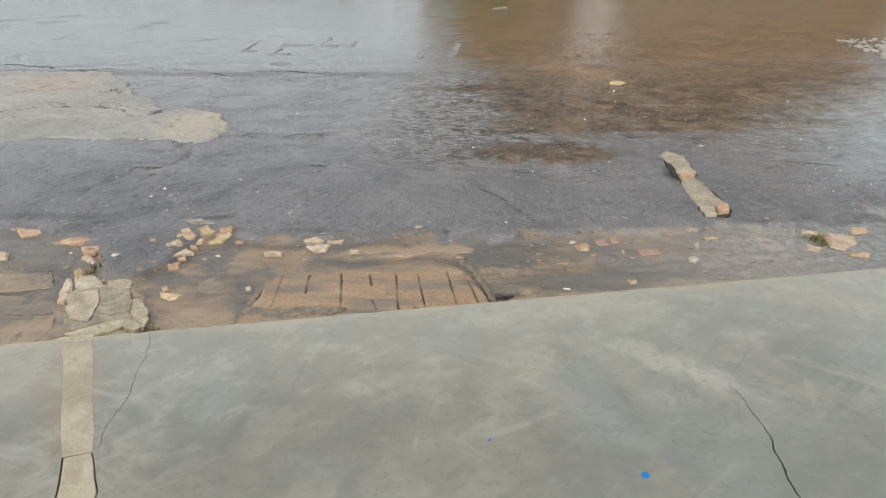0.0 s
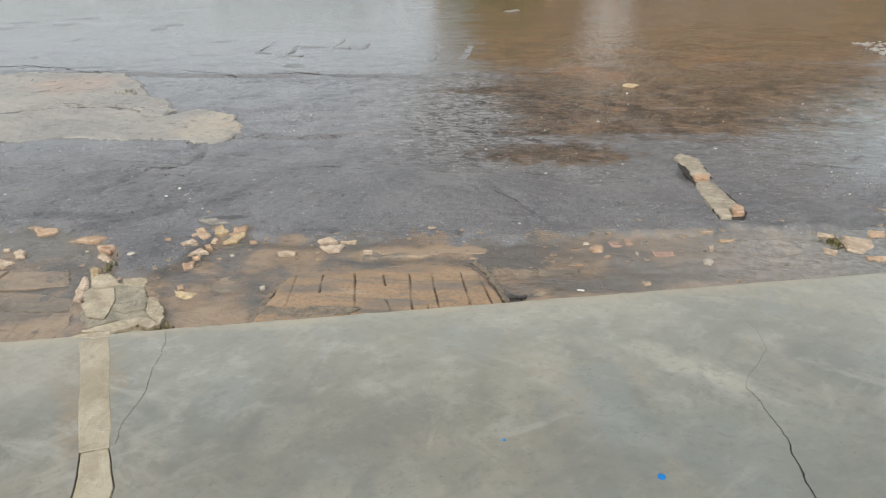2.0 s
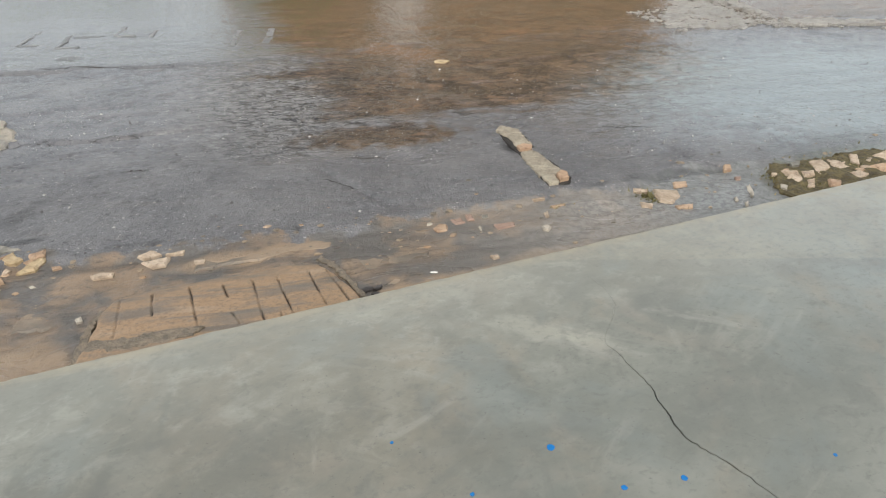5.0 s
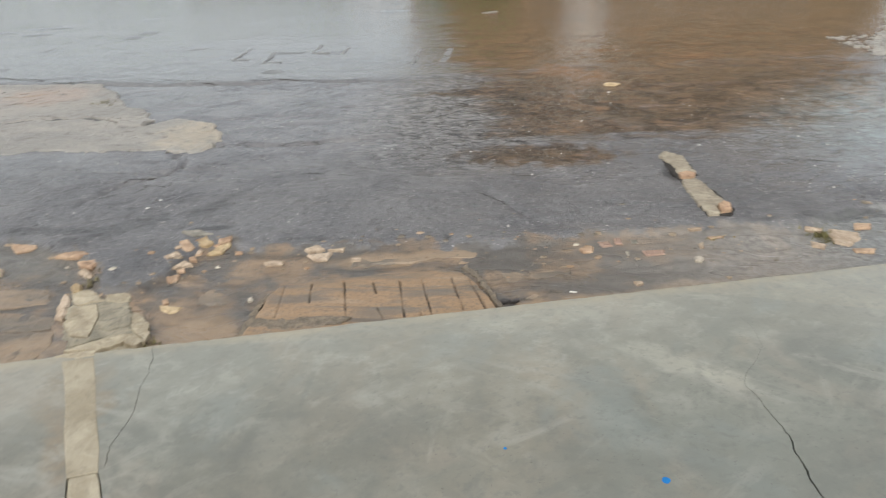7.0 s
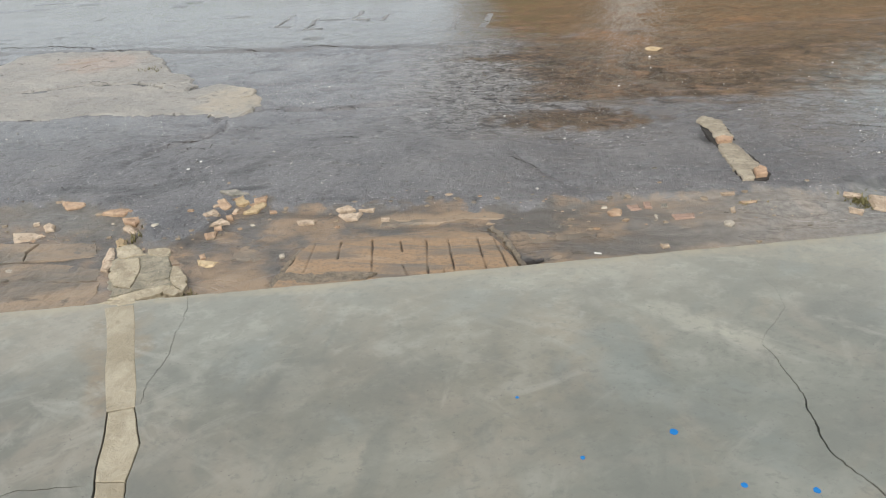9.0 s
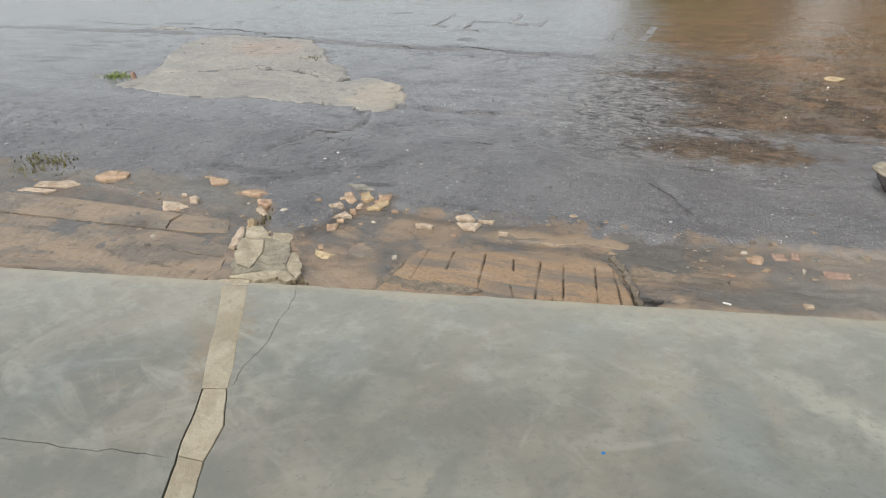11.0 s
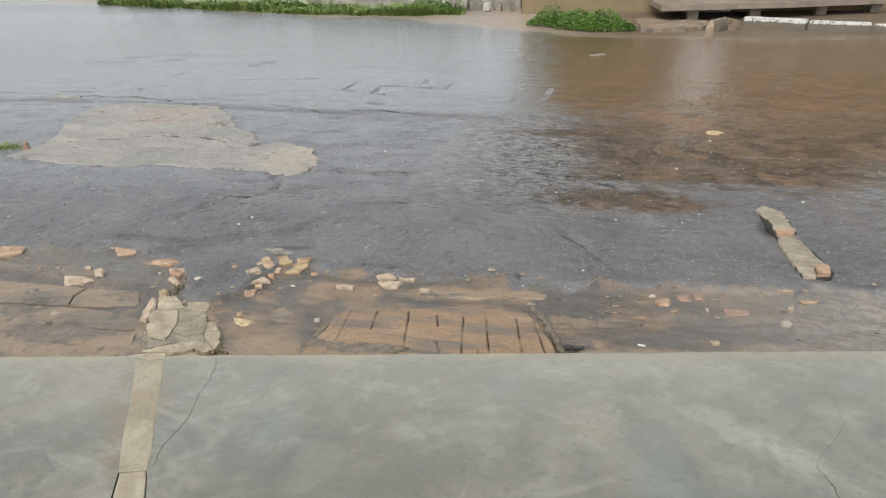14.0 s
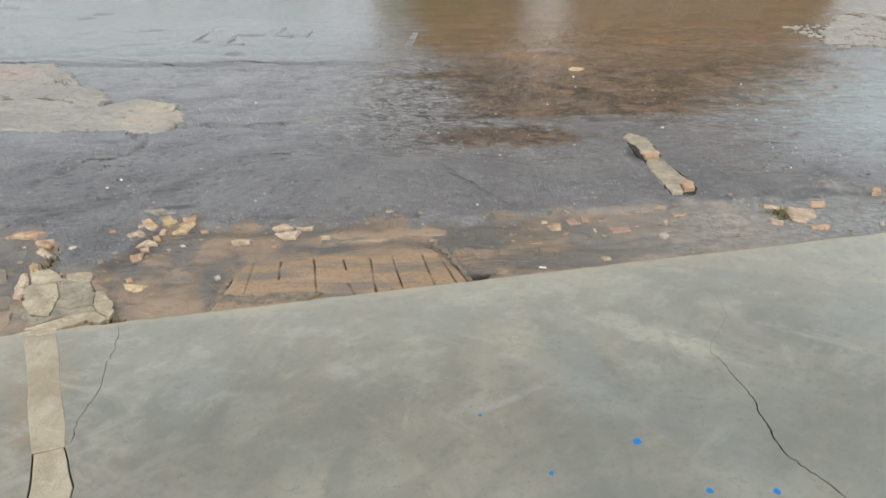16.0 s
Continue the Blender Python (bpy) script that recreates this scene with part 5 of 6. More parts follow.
for k, (poly, high) in enumerate((
    ([(-4.895, 5.255), (-5.02, 5.60), (-5.25, 6.10), (-5.397, 6.57), (-5.36, 6.95), (-4.95, 7.12), (-4.40, 7.0), (-3.762, 6.934), (-3.50, 6.55), (-3.335, 6.274), (-3.090, 5.897), (-2.793, 5.679), (-2.575, 5.365), (-2.690, 5.170), (-3.026, 5.425), (-3.314, 5.490), (-3.757, 5.590), (-4.093, 5.475), (-4.601, 5.330)], 0.017),
    ([(-4.944, 4.708), (-4.895, 5.240), (-4.601, 5.312), (-4.093, 5.455), (-3.757, 5.568), (-3.314, 5.468), (-3.026, 5.402), (-2.685, 5.145), (-2.552, 5.330), (-2.323, 5.384), (-2.017, 5.206), (-1.807, 4.845), (-1.797, 4.502), (-1.867, 4.345), (-2.183, 4.458), (-2.533, 4.502), (-2.871, 4.499), (-3.136, 4.557), (-3.674, 4.462), (-4.133, 4.503), (-4.745, 4.629)], 0.009),
)):
    chunk("cement_sheet", poly, -0.06, high, M_PATCH, parent=patch, jitter=0.018, spacing=0.036, bevel=0.022, relief=0.012, seed=70 + k, roam=0.08)
for k, (poly, high) in enumerate((
    ([(-4.62, 6.42), (-4.42, 6.58), (-4.12, 6.64), (-4.18, 6.50), (-4.40, 6.38)], 0.026),
    ([(-4.35, 6.12), (-4.12, 6.22), (-3.90, 6.22), (-4.05, 6.10)], 0.024),
    ([(-6.60, 7.40), (-6.25, 7.36), (-5.95, 7.30), (-6.02, 7.40), (-6.30, 7.48)], 0.020),
    ([(-2.12, 4.98), (-1.98, 4.90), (-1.90, 4.96), (-1.98, 5.10), (-2.08, 5.12)], 0.020),
)):
    chunk("loose_cement", poly, -0.02, high, M_PATCH, label="flaked piece of cement loose on the patch", category="rubble", group="flakes on the patch", jitter=0.02, spacing=0.05, bevel=0.006, relief=0.014, seed=80 + k, roam=0.04)
for k, (poly, high) in enumerate((
    ([(5.25, 6.85), (5.85, 7.80), (6.55, 8.6), (6.95, 8.2), (6.85, 7.5), (6.70, 6.9), (6.2, 6.55)], 0.010),
    ([(6.85, 6.50), (7.0, 6.85), (7.4, 6.80), (8.05, 6.55), (8.9, 6.3), (9.6, 6.1), (9.5, 5.8), (8.2, 6.2), (7.3, 6.42)], 0.030),
    ([(6.85, 8.75), (7.05, 8.2), (7.06, 7.6), (6.86, 6.9), (7.0, 6.86), (7.25, 7.5), (7.25, 8.2), (7.1, 8.8)], 0.034),
)):
    chunk("broken_paving", poly, -0.06, high, M_PATCH, label="broken pale cement paving showing through the wet road", category="patch", group="broken paving", jitter=0.03, spacing=0.06, bevel=0.016, relief=0.045, seed=90 + k, roam=0.12)

# ---- worn painted strokes ----
def stroke(points, width, seed):
    line = wander(points, 0.02, 4, seed)
    rng2 = random.Random(seed)
    return ribbon(line, [width * rng2.uniform(0.6, 1.2) for _ in line])


for k, pts in enumerate((
    [(-2.42, 8.75), (-2.50, 8.00), (-2.28, 7.96)], [(-2.00, 8.42), (-2.055, 7.76), (-1.82, 7.74)],
    [(-1.45, 8.78), (-1.48, 8.24), (-1.26, 8.21)], [(-1.04, 8.50), (-1.08, 8.12)],
    [(-0.03, 8.22), (-0.134, 7.42)], [(0.367, 8.24), (0.236, 7.44)],
)):
    z, _ = ground_height(np.array([p[0] for p in pts]), np.array([p[1] for p in pts]))
    chunk("road_marking", stroke(pts, 0.085 if k > 3 else 0.055, k), float(z.min()) - 0.02, float(z.max()) + 0.004, M_WORN, label="worn raised painted stroke on the wet asphalt", category="road marking", group="worn road strokes", jitter=0.006, spacing=0.05, bevel=0.005, relief=0.002, seed=110 + k)

# ---- paint drops on the forecourt ----
for k, (x, y, r) in enumerate(((0.77, 0.625, 0.0135), (0.46, 0.52, 0.008), (0.27, 0.795, 0.006), (0.92, 0.41, 0.010), (1.12, 0.39, 0.011), (1.65, 0.33, 0.007), (0.62, 0.30, 0.006))):
    rng2 = random.Random(k)
    poly = [(x + r * rng2.uniform(0.85, 1.12) * math.cos(a * math.pi / 7), y + r * rng2.uniform(0.85, 1.1) * math.sin(a * math.pi / 7)) for a in range(14)]
    chunk("paint_drop", poly, SLAB_TOP - 0.001, SLAB_TOP + 0.0025, M_BLUE, label="dried drop of bright blue paint on cement", category="paint", group="blue paint drops", jitter=0.0, spacing=0.01, bevel=0.0015, relief=0.0004, seed=k)


# ---- plants ----
def blades(rows, seed, height, width=0.006, lean=0.6):
    rng2 = random.Random(seed)
    bm = bmesh.new()
    for x, y, z, s in rows:
        h = height * s * rng2.uniform(0.5, 1.2)
        a = rng2.uniform(0, 2 * math.pi)
        d = Vector((math.cos(a), math.sin(a), 0))
        n = Vector((-d.y, d.x, 0)) * width * rng2.uniform(0.7, 1.4)
        bend = lean * rng2.uniform(0.2, 1.3) * h
        p = Vector((x, y, z))
        m1, tip = p + Vector((0, 0, h * 0.6)) + d * bend * 0.35, p + Vector((0, 0, h)) + d * bend
        v = [bm.verts.new(q) for q in (p - n, p + n, m1 + n * 0.8, m1 - n * 0.8, tip)]
        bm.faces.new((v[0], v[1], v[2], v[3]))
        bm.faces.new((v[3], v[2], v[4]))
    return bm


def leaves(centre, size, count, leaf, seed):
    rng2 = random.Random(seed)
    bm = bmesh.new()
    for _ in range(count):
        a, r = rng2.uniform(0, 2 * math.pi), math.sqrt(rng2.random())
        bump = 0.75 + 0.5 * float(value_noise(np.float64(math.cos(a) * 2 + 5), np.float64(math.sin(a) * 2 + 5), seed))
        x, y = size[0] / 2 * r * math.cos(a) * bump, size[1] / 2 * r * math.sin(a) * bump
        top = size[2] * (1 - r * r * 0.8) * (0.7 + 0.6 * float(value_noise(np.float64(x * 4), np.float64(y * 4), seed + 1)))
        p = Vector(centre) + Vector((x, y, top * rng2.uniform(0.25, 1.0)))
        q = Euler((rng2.uniform(-0.9, 0.9), rng2.uniform(-0.9, 0.9), rng2.uniform(0, 6.28))).to_matrix()
        s = leaf * rng2.uniform(0.6, 1.3)
        v = [bm.verts.new(p + q @ Vector(c) * s) for c in ((0, -1, 0), (0.45, -0.2, 0.12), (0, 1, -0.1), (-0.45, -0.2, 0.12))]
        bm.faces.new((v[0], v[1], v[2]))
        bm.faces.new((v[0], v[2], v[3]))
    return bm


def ground_at(x, y):
    return float(ground_height(np.array([x]), np.array([y]))[0][0])


def tuft(x, y, spread_x, spread_y, count, height, mat, label, seed, group=""):
    rng2 = random.Random(seed)
    spots = [(x + rng2.gauss(0, spread_x), y + rng2.gauss(0, spread_y)) for _ in range(count)]
    zs = ground_height(np.array([p[0] for p in spots]), np.array([p[1] for p in spots]))[0]
    rows = [(px, py, float(z) - 0.01, 1.0) for (px, py), z in zip(spots, zs)]
    return thing("weed_tuft", blades(rows, seed, height), mat, label, "weed", group, "stuff")


tuft(-5.22, 5.04, 0.09, 0.05, 110, 0.055, M_GRASS, "small green grass tuft beside the cement patch", 1)
tuft(-3.98, 2.80, 0.13, 0.08, 260, 0.035, M_MOSS, "low green-brown weed at the muddy road edge", 2)
tuft(-3.36, 6.05, 0.06, 0.05, 60, 0.05, M_MOSS, "sparse mossy tuft at the patch's edge", 3)
tuft(-1.34, 1.72, 0.04, 0.02, 45, 0.03, M_MOSS, "dark straggly weed at the forecourt's edge", 4)
tuft(-1.88, 2.33, 0.03, 0.04, 30, 0.04, M_MOSS, "dark straggly weed among stones", 5)
tuft(2.33, 2.52, 0.030, 0.040, 160, 0.032, M_MOSS, "mossy weed among stones", 6)
tuft(3.42, 2.42, 0.09, 0.10, 700, 0.030, M_MOSS, "mossy green weeds among the stones of the heap", 7)
tuft(3.85, 2.46, 0.22, 0.10, 1300, 0.030, M_MOSS, "mossy green weeds among the stones of the heap", 8)
tuft(4.40, 2.50, 0.22, 0.10, 900, 0.030, M_MOSS, "green weeds among the stones of the heap", 9)
tuft(3.75, 2.45, 0.25, 0.12, 200, 0.03, M_STRAW, "dry straw caught among the stones of the heap", 10)
tuft(1.72, 2.54, 0.04, 0.02, 14, 0.03, M_STRAW, "few dry straws by the mortar bar", 11)


def far_line(x):
    return np.interp(x, (-40, -21, -15.2, -9.6, -6.2, -3.7, -2.2, -0.2), (27.5, 25.6, 22.6, 19.8, 18.5, 17.9, 17.9, 18.0))


def weed_strip():
    rng2 = random.Random(31)
    rows, tall = [], []
    x = np.array([rng2.uniform(-16, -1.9) for _ in range(15000)])
    y = far_line(x) + 0.5 * (fbm(x * 0.9, x * 0, 305) - 0.47) + np.array([abs(rng2.gauss(0, 0.7)) - 0.3 for _ in range(15000)])
    z, s = ground_height(x, y)[0] - 0.02, np.maximum(0.25, 2.6 * fbm(x * 1.3, y * 1.6, 301) - 0.35)
    for row in zip(x.tolist(), y.tolist(), z.tolist(), s.tolist()):
        (rows if rng2.random() < 0.7 else tall).append(row)
    thing("grass_verge", blades(rows, 5, 0.19, 0.012, 1.7), M_GRASS, "yellow-green grass verge along the far road edge", "grass", kind="stuff")
    thing("weed_verge", blades(tall, 6, 0.20, 0.024, 1.8), M_LEAF, "dark green weeds in the grass verge", "weeds", kind="stuff")


weed_strip()


def bush(x, y, size, count, leaf, label, seed):
    ob = base("bush", (x, y, ground_at(x, y) - 0.01), label, "bush", "low bushes")
    part("foliage", leaves((0, 0, 0), size, count, leaf, seed), M_LEAF, ob)
    rng2 = random.Random(seed)
    for _ in range(5):
        bm = bmesh.new()
        bmesh.ops.create_cone(bm, cap_ends=True, segments=5, radius1=0.012, radius2=0.004, depth=size[2] * 0.8, matrix=pose(0, 0, size[2] * 0.4))
        st = part("stem", bm, M_STEM, ob, at=(rng2.uniform(-0.3, 0.3) * size[0], rng2.uniform(-0.3, 0.3) * size[1], 0))
        st.rotation_euler = (rng2.uniform(-0.3, 0.3), rng2.uniform(-0.3, 0.3), 0)


bush(1.50, 14.80, (1.45, 0.9, 0.40), 3200, 0.034, "low bright green leafy bush at the road edge", 41)
bush(0.50, 15.70, (1.4, 0.9, 0.40), 2400, 0.034, "low bright green leafy bush at the road edge", 42)
bush(1.0, 15.25, (1.4, 0.9, 0.40), 2600, 0.034, "low bright green leafy bush at the road edge", 45)
bush(-2.9, 18.2, (1.6, 0.8, 0.38), 900, 0.05, "low green leafy weed bush in the verge", 43)
bush(-8.0, 19.9, (2.2, 0.8, 0.38), 900, 0.05, "low green leafy weed bush in the verge", 44)

# ---- far side: low walls, kerb, building ----
def box_bm(sx, sy, sz, bevel=0.02):
    bm = bmesh.new()
    bmesh.ops.create_cube(bm, size=1, matrix=Matrix.Diagonal((sx, sy, sz, 1)))
    if bevel:
        bmesh.ops.bevel(bm, geom=list(bm.edges), offset=bevel, segments=2, affect="EDGES")
    return bm


def beam(name, a, b, z0, z1, depth, mat, label, category, kind="", bevel=0.02, parent=None, group=""):
    a, b = Vector(a), Vector(b)
    d = b - a
    bm = box_bm(d.length, depth, z1 - z0, bevel)
    ob = thing(name, bm, mat, label, category, group, kind) if parent is None else part(name, bm, mat, parent, label)
    ob.location = ((a.x + b.x) / 2, (a.y + b.y) / 2, (z0 + z1) / 2)
    ob.rotation_euler = (0, 0, math.atan2(d.y, d.x))
    return ob


beam("wall_far", (-7.2, 20.6), (-0.4, 19.2), 0.0, 0.75, 0.25, M_LOWWALL, "low stained pale wall behind the grass verge", "wall", "structure")
rng = random.Random(50)
for k in range(9):
    x = -3.2 + 0.31 * k
    w = rng.uniform(0.25, 0.4)
    ob = thing("wall_stone", stone_bm(w, 0.3, rng.uniform(0.28, 0.42), rng), M_KERB if k in (2, 6) else M_GREY, "rough stone lump with flaking whitewash at the far road edge", "stone", "whitewashed stones", at=(x, 18.70 + rng.uniform(-0.1, 0.1) - 0.05 * k, 0.17))

kerb = [((4.64, 15.26), (5.71, 14.56)), ((5.75, 14.54), (6.75, 14.06)), ((6.79, 14.04), (8.1, 13.42))]
for k, (a, b) in enumerate(kerb):
    beam("kerb_stone", a, b, -0.02, (0.22, 0.20, 0.18)[k], 0.16, M_KERB, "kerb stone with flaking white paint at the far road edge", "kerb", group="whitewashed kerb")

building = base("building", (0, 0, 0), "brown rendered building with a pale bay and a cement porch", "building")
FY = 17.7
def wall_panel(name, x0, x1, z0, z1, mat, label, y0=FY, depth=0.3, bevel=0.01):
    part(name, box_bm(x1 - x0, depth, z1 - z0, bevel), mat, building, label, at=((x0 + x1) / 2, y0 + depth / 2, (z0 + z1) / 2))


wall_panel("wall", -0.35, 3.78, 0.0, 7.4, M_FACADE, "brown rendered wall")
wall_panel("pale_bay", 3.783, 4.93, 0.0, 7.4, M_PALEWALL, "pale painted bay", FY - 0.03, 0.36)
wall_panel("wall", 4.933, 12.6, 0.0, 7.4, M_FACADE, "brown rendered wall")
for z in (1.1, 2.3, 3.5, 4.7):
    wall_panel("band", 3.79, 4.92, z, z + 0.10, M_PORCH, "cement band across the bay", FY - 0.07, 0.05, 0.005)
wall_panel("side_wall", -0.35, -0.05, 0.0, 7.4, M_FACADE, "brown rendered side wall", FY + 0.303, 6.0)
wall_panel("side_wall", 12.3, 12.6, 0.0, 7.4, M_FACADE, "brown rendered side wall", FY + 0.303, 6.0)
wall_panel("back_wall", -0.35, 12.6, 0.0, 7.4, M_FACADE, "brown rendered back wall", FY + 6.306, 0.3)
wall_panel("roof", -0.5, 12.75, 7.403, 7.55, M_PORCH, "flat cement roof", FY - 0.15, 6.9)
porch = base("porch", (0, 0, 0), "raised cement porch slab with a dark gap beneath it", "porch")
chunk("porch_slab", [(2.90, 15.70), (5.8, 16.25), (8.4, 17.10), (8.4, 17.66), (2.90, 17.66)], 0.30, 0.44, M_PORCH, parent=porch, jitter=0.01, spacing=0.2, bevel=0.02, relief=0.004, seed=130)
for x, y in ((3.7, 16.2), (5.2, 16.6), (6.8, 17.0), (8.2, 17.4)):
    part("support", box_bm(0.25, 0.2, 0.36, 0.01), M_PORCH, porch, at=(x, y, 0.125))
chunk("threshold", [(2.30, 14.15), (3.25, 14.40), (3.9, 14.9), (3.9, 15.6), (2.4, 16.3)], -0.1, 0.10, M_SILTSTONE, label="muddy cement apron before the porch", category="apron", jitter=0.04, spacing=0.12, bevel=0.04, relief=0.04, seed=131)
for k, (x, y, w) in enumerate(((3.85, 14.55, 0.42), (4.25, 14.75, 0.45), (3.52, 13.50, 0.22))):
    thing("wall_stone", stone_bm(w, w * 0.8, 0.28, random.Random(60 + k)), M_SILTSTONE, "brown rock at the foot of the porch", "stone", "rocks by the porch", at=(x, y, 0.08))

bm = bmesh.new()
bmesh.ops.create_cone(bm, cap_ends=True, segments=12, radius1=0.075, radius2=0.05, depth=7.5, matrix=pose(0, 0, 3.7))
thing("utility_pole", bm, M_POLE, "grey timber utility pole at the far road edge", "pole", at=(-2.85, 20.9, 0))

# ---- road cracks as dark dirt strips, with flake shadows painted likewise ----
def road_crack(points, width, seed, lift=0.003):
    line = wander(wander(points, 0.05 * (Vector(points[0]) - Vector(points[1])).length, 3, seed), 0.010, 4, seed + 1)
    rng2 = random.Random(seed)
    n = len(line) - 1
    edge = ribbon(line, [0.55 * width * rng2.uniform(0.1, 1.5) * min(1, 0.25 + 3 * k / n, 0.25 + 3 * (n - k) / n) for k in range(n + 1)])
    z = ground_height(np.array([p.x for p in edge]), np.array([p.y for p in edge]))[0]
    m = len(edge)
    bm = bmesh.new()
    vs = [bm.verts.new((p.x, p.y, float(h) + lift)) for p, h in zip(edge, z)]
    for k in range(n):
        bm.faces.new((vs[k], vs[k + 1], vs[m - 2 - k], vs[m - 1 - k]))
    part("crack_dark", bm, M_DIRT_SHADE, ROAD, "dark strip of dirt and painted shade in a crack")


for k, (width, lift, pts) in enumerate((
    (0.050, 0.0015, [(-8.4, 7.86), (-6.9, 7.60), (-5.979, 7.441), (-5.489, 7.399), (-4.997, 7.339), (-4.587, 7.182), (-4.143, 7.052), (-3.713, 7.018), (-3.252, 7.041)]),
    (0.028, 0.0015, [(-3.144, 7.067), (-2.662, 6.898)]),
    (0.028, 0.0015, [(-2.577, 6.806), (-2.181, 6.659)]),
    (0.032, 0.0015, [(-2.037, 6.825), (-1.732, 6.797), (-1.098, 6.632)]),
    (0.022, 0.0015, [(-1.80, 4.50), (-1.751, 4.557), (-1.570, 4.559), (-1.509, 4.629)]),
    (0.024, 0.0015, [(-1.300, 4.467), (-1.160, 4.525), (-1.056, 4.554), (-1.013, 4.464), (-0.863, 4.462)]),
    (0.018, 0.0015, [(-2.260, 3.648), (-2.252, 3.810), (-2.121, 3.863), (-2.029, 3.888), (-1.925, 4.031), (-1.955, 4.281)]),
    (0.016, 0.0015, [(-2.081, 3.508), (-2.056, 3.692), (-1.885, 3.624), (-1.873, 3.804)]),
    (0.016, 0.0015, [(-2.36, 3.46), (-2.22, 3.52), (-2.16, 3.62)]),
    (0.030, 0.0015, [(-0.897, 3.769), (-0.834, 3.782), (-0.751, 3.766)]),
    (0.045, 0.0015, [(-3.896, 4.49), (-3.803, 4.50), (-3.729, 4.53)]),
    # next three: shadows under the patch's flakes, laid on as dark strips
    (0.026, 0.028, [(-4.759, 6.60), (-4.755, 6.80)]),
    (0.026, 0.028, [(-4.360, 6.076), (-4.213, 6.204), (-4.147, 6.336)]),
    (0.030, 0.030, [(-4.470, 6.484), (-4.328, 6.543)]),
    (0.018, 0.026, [(-3.922, 5.598), (-3.771, 5.598), (-3.527, 5.518)]),
    (0.018, 0.026, [(-3.132, 5.504), (-2.931, 5.420), (-2.736, 5.267)]),
    (0.045, 0.0015, [(-5.541, 8.971), (-5.489, 9.184), (-5.485, 9.346)]),
    (0.040, 0.0015, [(-5.543, 9.651), (-5.465, 9.834)]),
    (0.040, 0.0015, [(-4.950, 9.408), (-4.853, 9.530)]),
    (0.035, 0.0015, [(-4.283, 8.748), (-4.103, 8.706), (-3.979, 8.808)]),
    (0.030, 0.0015, [(2.632, 3.691), (2.732, 3.647), (2.875, 3.631), (3.008, 3.552)]),
    (0.035, 0.0015, [(1.580, 4.344), (1.706, 4.295), (1.823, 4.312)]),
    (0.022, 0.0015, [(0.586, 3.612), (0.695, 3.563), (0.869, 3.520)]),
    (0.020, 0.0015, [(0.36, 3.30), (0.505, 3.155), (0.560, 3.072)]),
)):
    road_crack(pts, width, 400 + k, lift)


# ---- gravel and small litter ----
def gravel():
    rng2 = random.Random(9)
    verts, faces = [], []
    spots = [(rng2.uniform(-5.5, 7), 2.2 + 3.2 * rng2.random() ** 1.8) for _ in range(13000)]
    spots = [p for p in spots if p[1] > float(tar_edge(p[0])) + 0.02 and (p[0] < 0.2 or p[1] < 3.7 or rng2.random() < 0.35)]
    heights = ground_height(np.array([p[0] for p in spots]), np.array([p[1] for p in spots]))[0].tolist()
    for (x, y), ground_z in zip(spots, heights):
        s = rng2.uniform(0.0022, 0.0050) if rng2.random() < 0.96 else rng2.uniform(0.006, 0.012)
        z = ground_z + s * 0.3
        b = len(verts)
        for dx, dy, dz in ((1, 0, 0), (0, 1, 0), (-1, 0, 0), (0, -1, 0), (0, 0, 0.8), (0, 0, -0.8)):
            verts.append((x + dx * s * rng2.uniform(0.7, 1.3), y + dy * s * rng2.uniform(0.7, 1.3), z + dz * s))
        for f in ((0, 1, 4), (1, 2, 4), (2, 3, 4), (3, 0, 4), (1, 0, 5), (2, 1, 5), (3, 2, 5), (0, 3, 5)):
            faces.append(tuple(b + k for k in f))
    me = bpy.data.meshes.new("gravel")
    me.from_pydata(verts, [], faces)
    m = Mat("loose_chippings", 0.6)
    isl = m.t.nodes.new("ShaderNodeNewGeometry").outputs["Random Per Island"]
    m.color(m.mix(m.span(isl, 0.35, 1.0), (0.11, 0.10, 0.095), (0.52, 0.49, 0.45)))
    me.materials.append(m.m)
    tagged(new("gravel", me), "small loose chippings on the wet asphalt", "gravel", kind="stuff")


gravel()


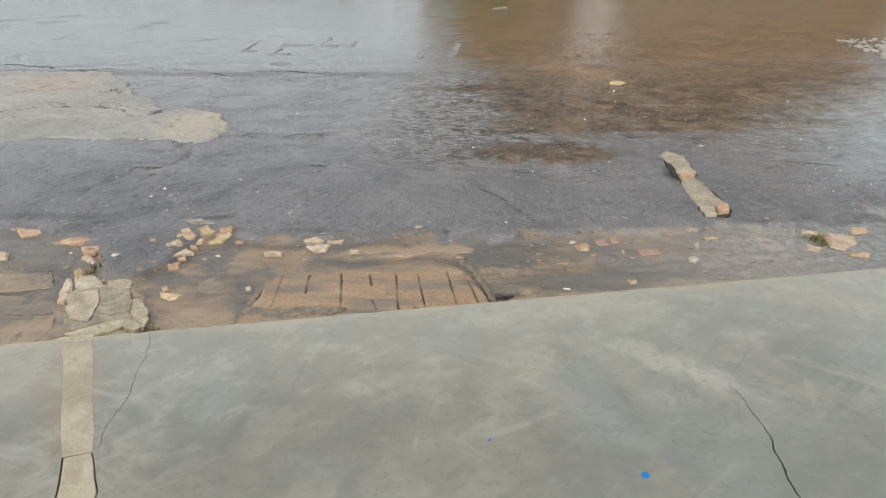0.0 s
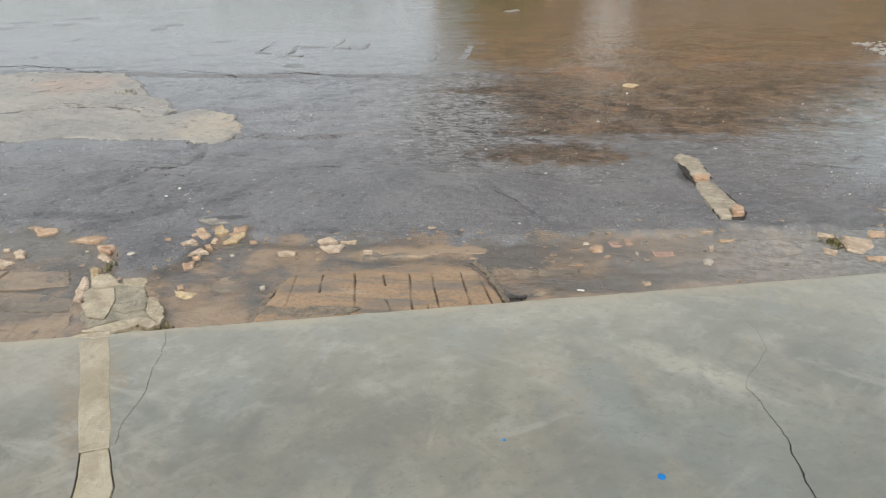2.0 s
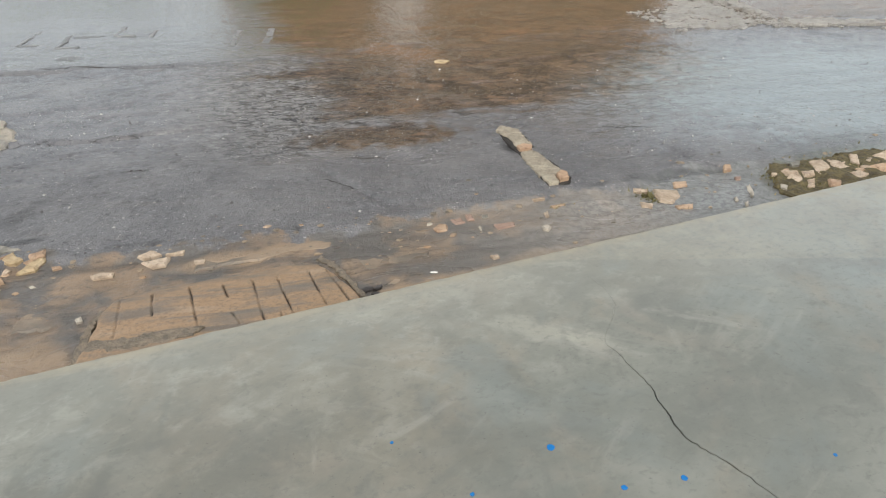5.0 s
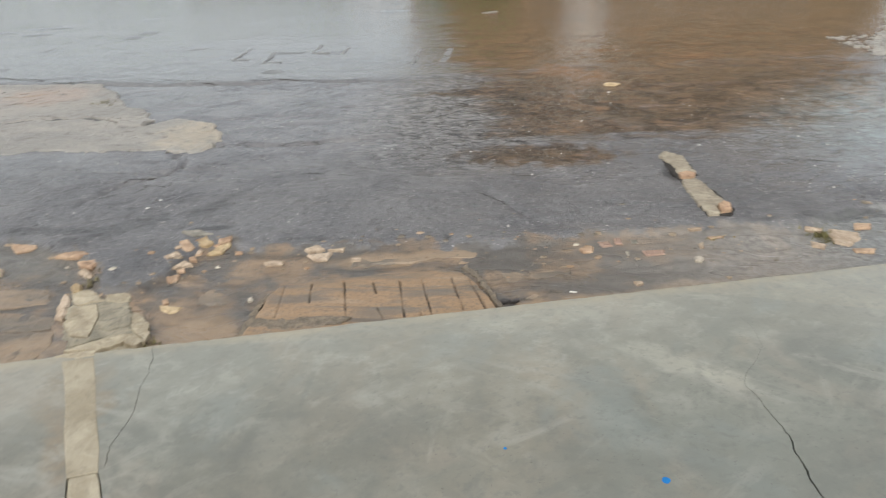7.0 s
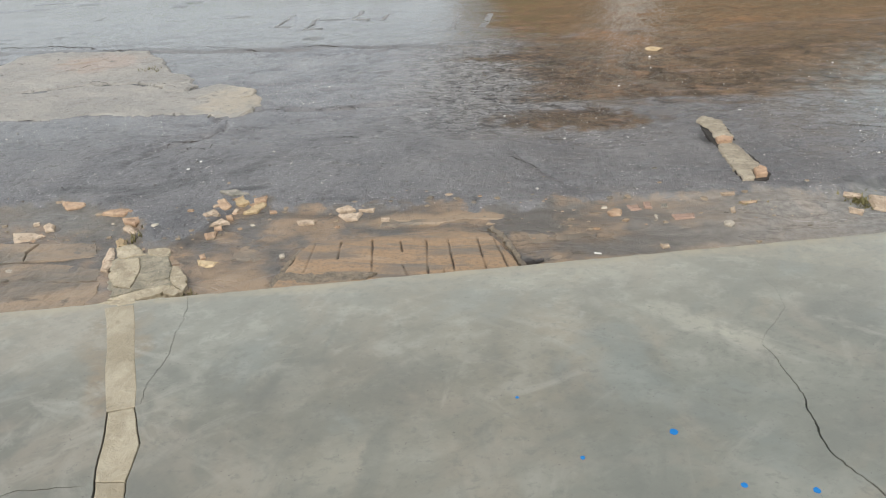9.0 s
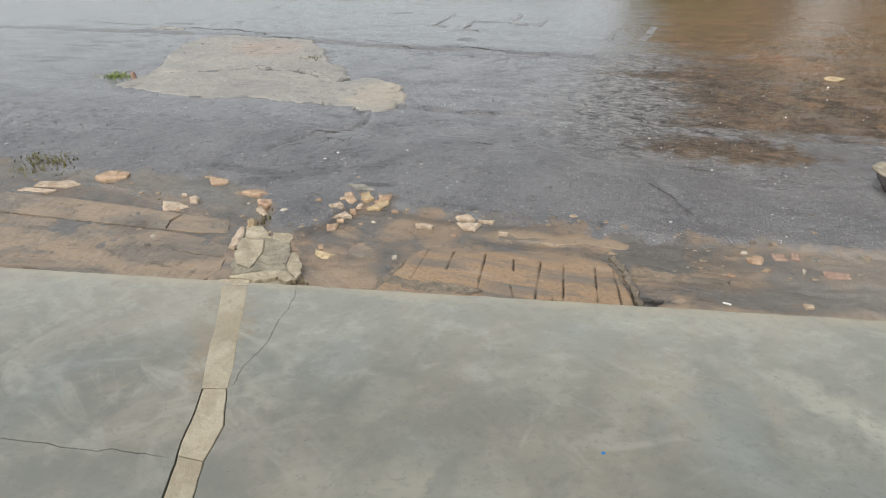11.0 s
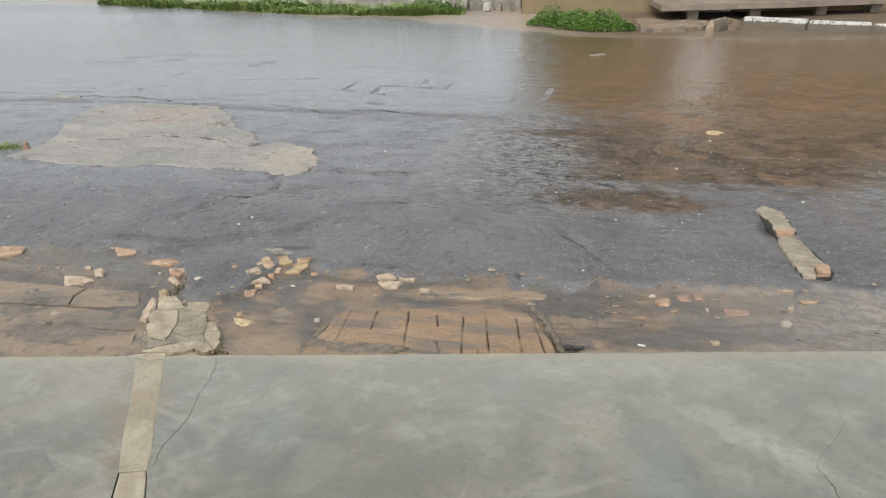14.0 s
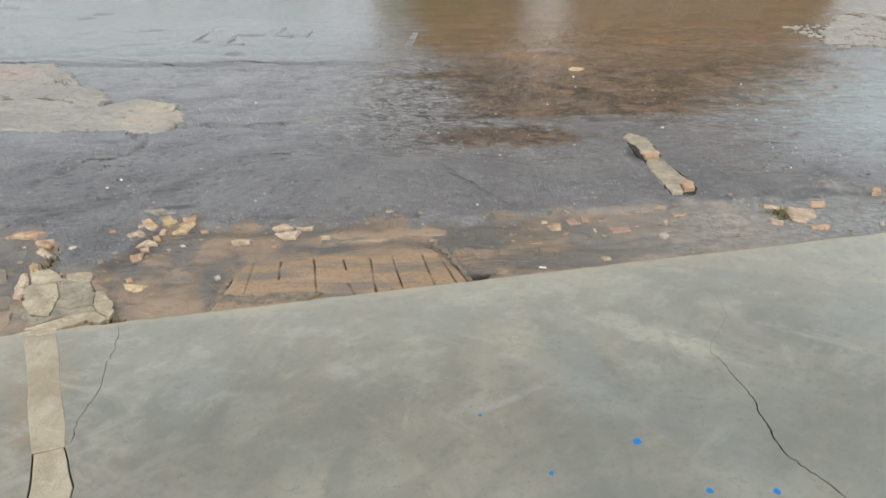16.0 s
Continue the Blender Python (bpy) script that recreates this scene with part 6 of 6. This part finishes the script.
def crumbs():
    """Pale pebbly bits along the broken paving."""
    rng2 = random.Random(29)
    line = [Vector(p) for p in ((6.92, 8.6), (7.06, 8.15), (7.01, 7.5), (6.83, 6.86), (6.86, 6.58), (7.34, 6.55), (8.04, 6.36), (9.3, 6.05))]
    spots = []
    for _ in range(420):
        k = rng2.randrange(len(line) - 1)
        p = line[k].lerp(line[k + 1], rng2.random())
        spots.append((p.x + rng2.gauss(0, 0.10), p.y + rng2.gauss(0, 0.14)))
    spots += [(rng2.uniform(5.3, 6.9), rng2.uniform(6.6, 8.0)) for _ in range(330)]
    heights = ground_height(np.array([p[0] for p in spots]), np.array([p[1] for p in spots]))[0].tolist()
    verts, faces = [], []
    for (x, y), z in zip(spots, heights):
        s = 0.010 + 0.032 * rng2.random() ** 3
        b, n, turn = len(verts), rng2.randint(5, 6), rng2.uniform(0, 6.28)
        for shrink, dz in ((1.0, -0.5), (0.95, 0.35), (0.6, 0.75)):
            for k in range(n):
                r = s * shrink * rng2.uniform(0.75, 1.2)
                a = turn + 6.283 * k / n
                verts.append((x + 1.3 * r * math.cos(a), y + r * math.sin(a), z + 0.006 + s * 0.6 * (dz + rng2.uniform(-0.1, 0.1))))
        faces.append(tuple(b + 2 * n + k for k in range(n)))
        for ring in (0, 1):
            for k in range(n):
                j = (k + 1) % n
                faces.append((b + ring * n + k, b + ring * n + j, b + ring * n + n + j, b + ring * n + n + k))
    me = bpy.data.meshes.new("crumbs")
    me.from_pydata(verts, [], faces)
    me.materials.append(M_PATCH)
    tagged(new("crumbs", me), "pale pebbly crumbs along the broken paving", "rubble", kind="stuff")


crumbs()


def debris():
    """Small broken bits of stone and brick strewn along the gutter."""
    rng2 = random.Random(19)
    verts, faces = [], []
    spots = []
    while len(spots) < 360:
        x = rng2.uniform(-3.9, 4.6)
        y = rng2.gauss(2.45 + 0.03 * x, 0.22)
        if slab_edge(x) + 0.06 < y < 3.0 and not (-0.93 < x < 0.4 and y < 2.38):
            spots.append((x, y))
    heights = ground_height(np.array([p[0] for p in spots]), np.array([p[1] for p in spots]))[0].tolist()
    for (x, y), z in zip(spots, heights):
        s = 0.004 + 0.016 * rng2.random() ** 3
        b, n, turn = len(verts), rng2.randint(4, 6), rng2.uniform(0, 6.28)
        for shrink, dz in ((1.0, -0.4), (0.8, 0.45)):
            for k in range(n):
                r = s * shrink * rng2.uniform(0.7, 1.25)
                a = turn + 6.283 * k / n
                verts.append((x + 1.4 * r * math.cos(a), y + r * math.sin(a), z + s * (dz + rng2.uniform(-0.12, 0.12))))
        faces.append(tuple(b + n + k for k in range(n)))
        for k in range(n):
            j = (k + 1) % n
            faces.append((b + k, b + j, b + n + j, b + n + k))
    me = bpy.data.meshes.new("debris")
    me.from_pydata(verts, [], faces)
    m = Mat("broken_bits", 0.65)
    isl = m.t.nodes.new("ShaderNodeNewGeometry").outputs["Random Per Island"]
    c = m.mix(m.span(isl, 0.0, 0.5), (0.12, 0.105, 0.085), (0.30, 0.235, 0.165))
    c = m.mix(m.span(isl, 0.7, 0.9), c, (0.36, 0.24, 0.15))
    c = m.mix(m.span(isl, 0.94, 0.99), c, (0.52, 0.47, 0.38))
    m.color(c)
    m.bump(m.noise(90, 3), 0.4, 0.003)
    me.materials.append(m.m)
    tagged(new("debris", me), "small broken bits of stone and brick strewn along the gutter", "debris", kind="stuff")


debris()
thing("litter", box_bm(0.040, 0.009, 0.009, 0.003), M_PAPER, "white cigarette end lying on gutter silt", "litter", at=(0.76, 2.00, -0.022)).rotation_euler = (0, 0, -0.25)
for k, (x, y) in enumerate(((2.18, 4.05), (1.88, 5.72), (-1.85, 3.40), (-1.90, 3.28))):
    ob = thing("litter", box_bm(0.022, 0.016, 0.006, 0.002), M_PAPER, "scrap of pale litter on the wet road", "litter", "scraps on the road", at=(x, y, ground_at(x, y) + 0.004))
    ob.rotation_euler = (0, 0, k)
bm = bmesh.new()
bmesh.ops.create_cone(bm, cap_ends=True, segments=10, radius1=0.032, radius2=0.022, depth=0.08, matrix=pose(0, 0, 0.035))
thing("broken_stub", bm, M_RED, "small rusty broken stub at the patch's edge", "stub", at=(-4.92, 4.97, 0.0))
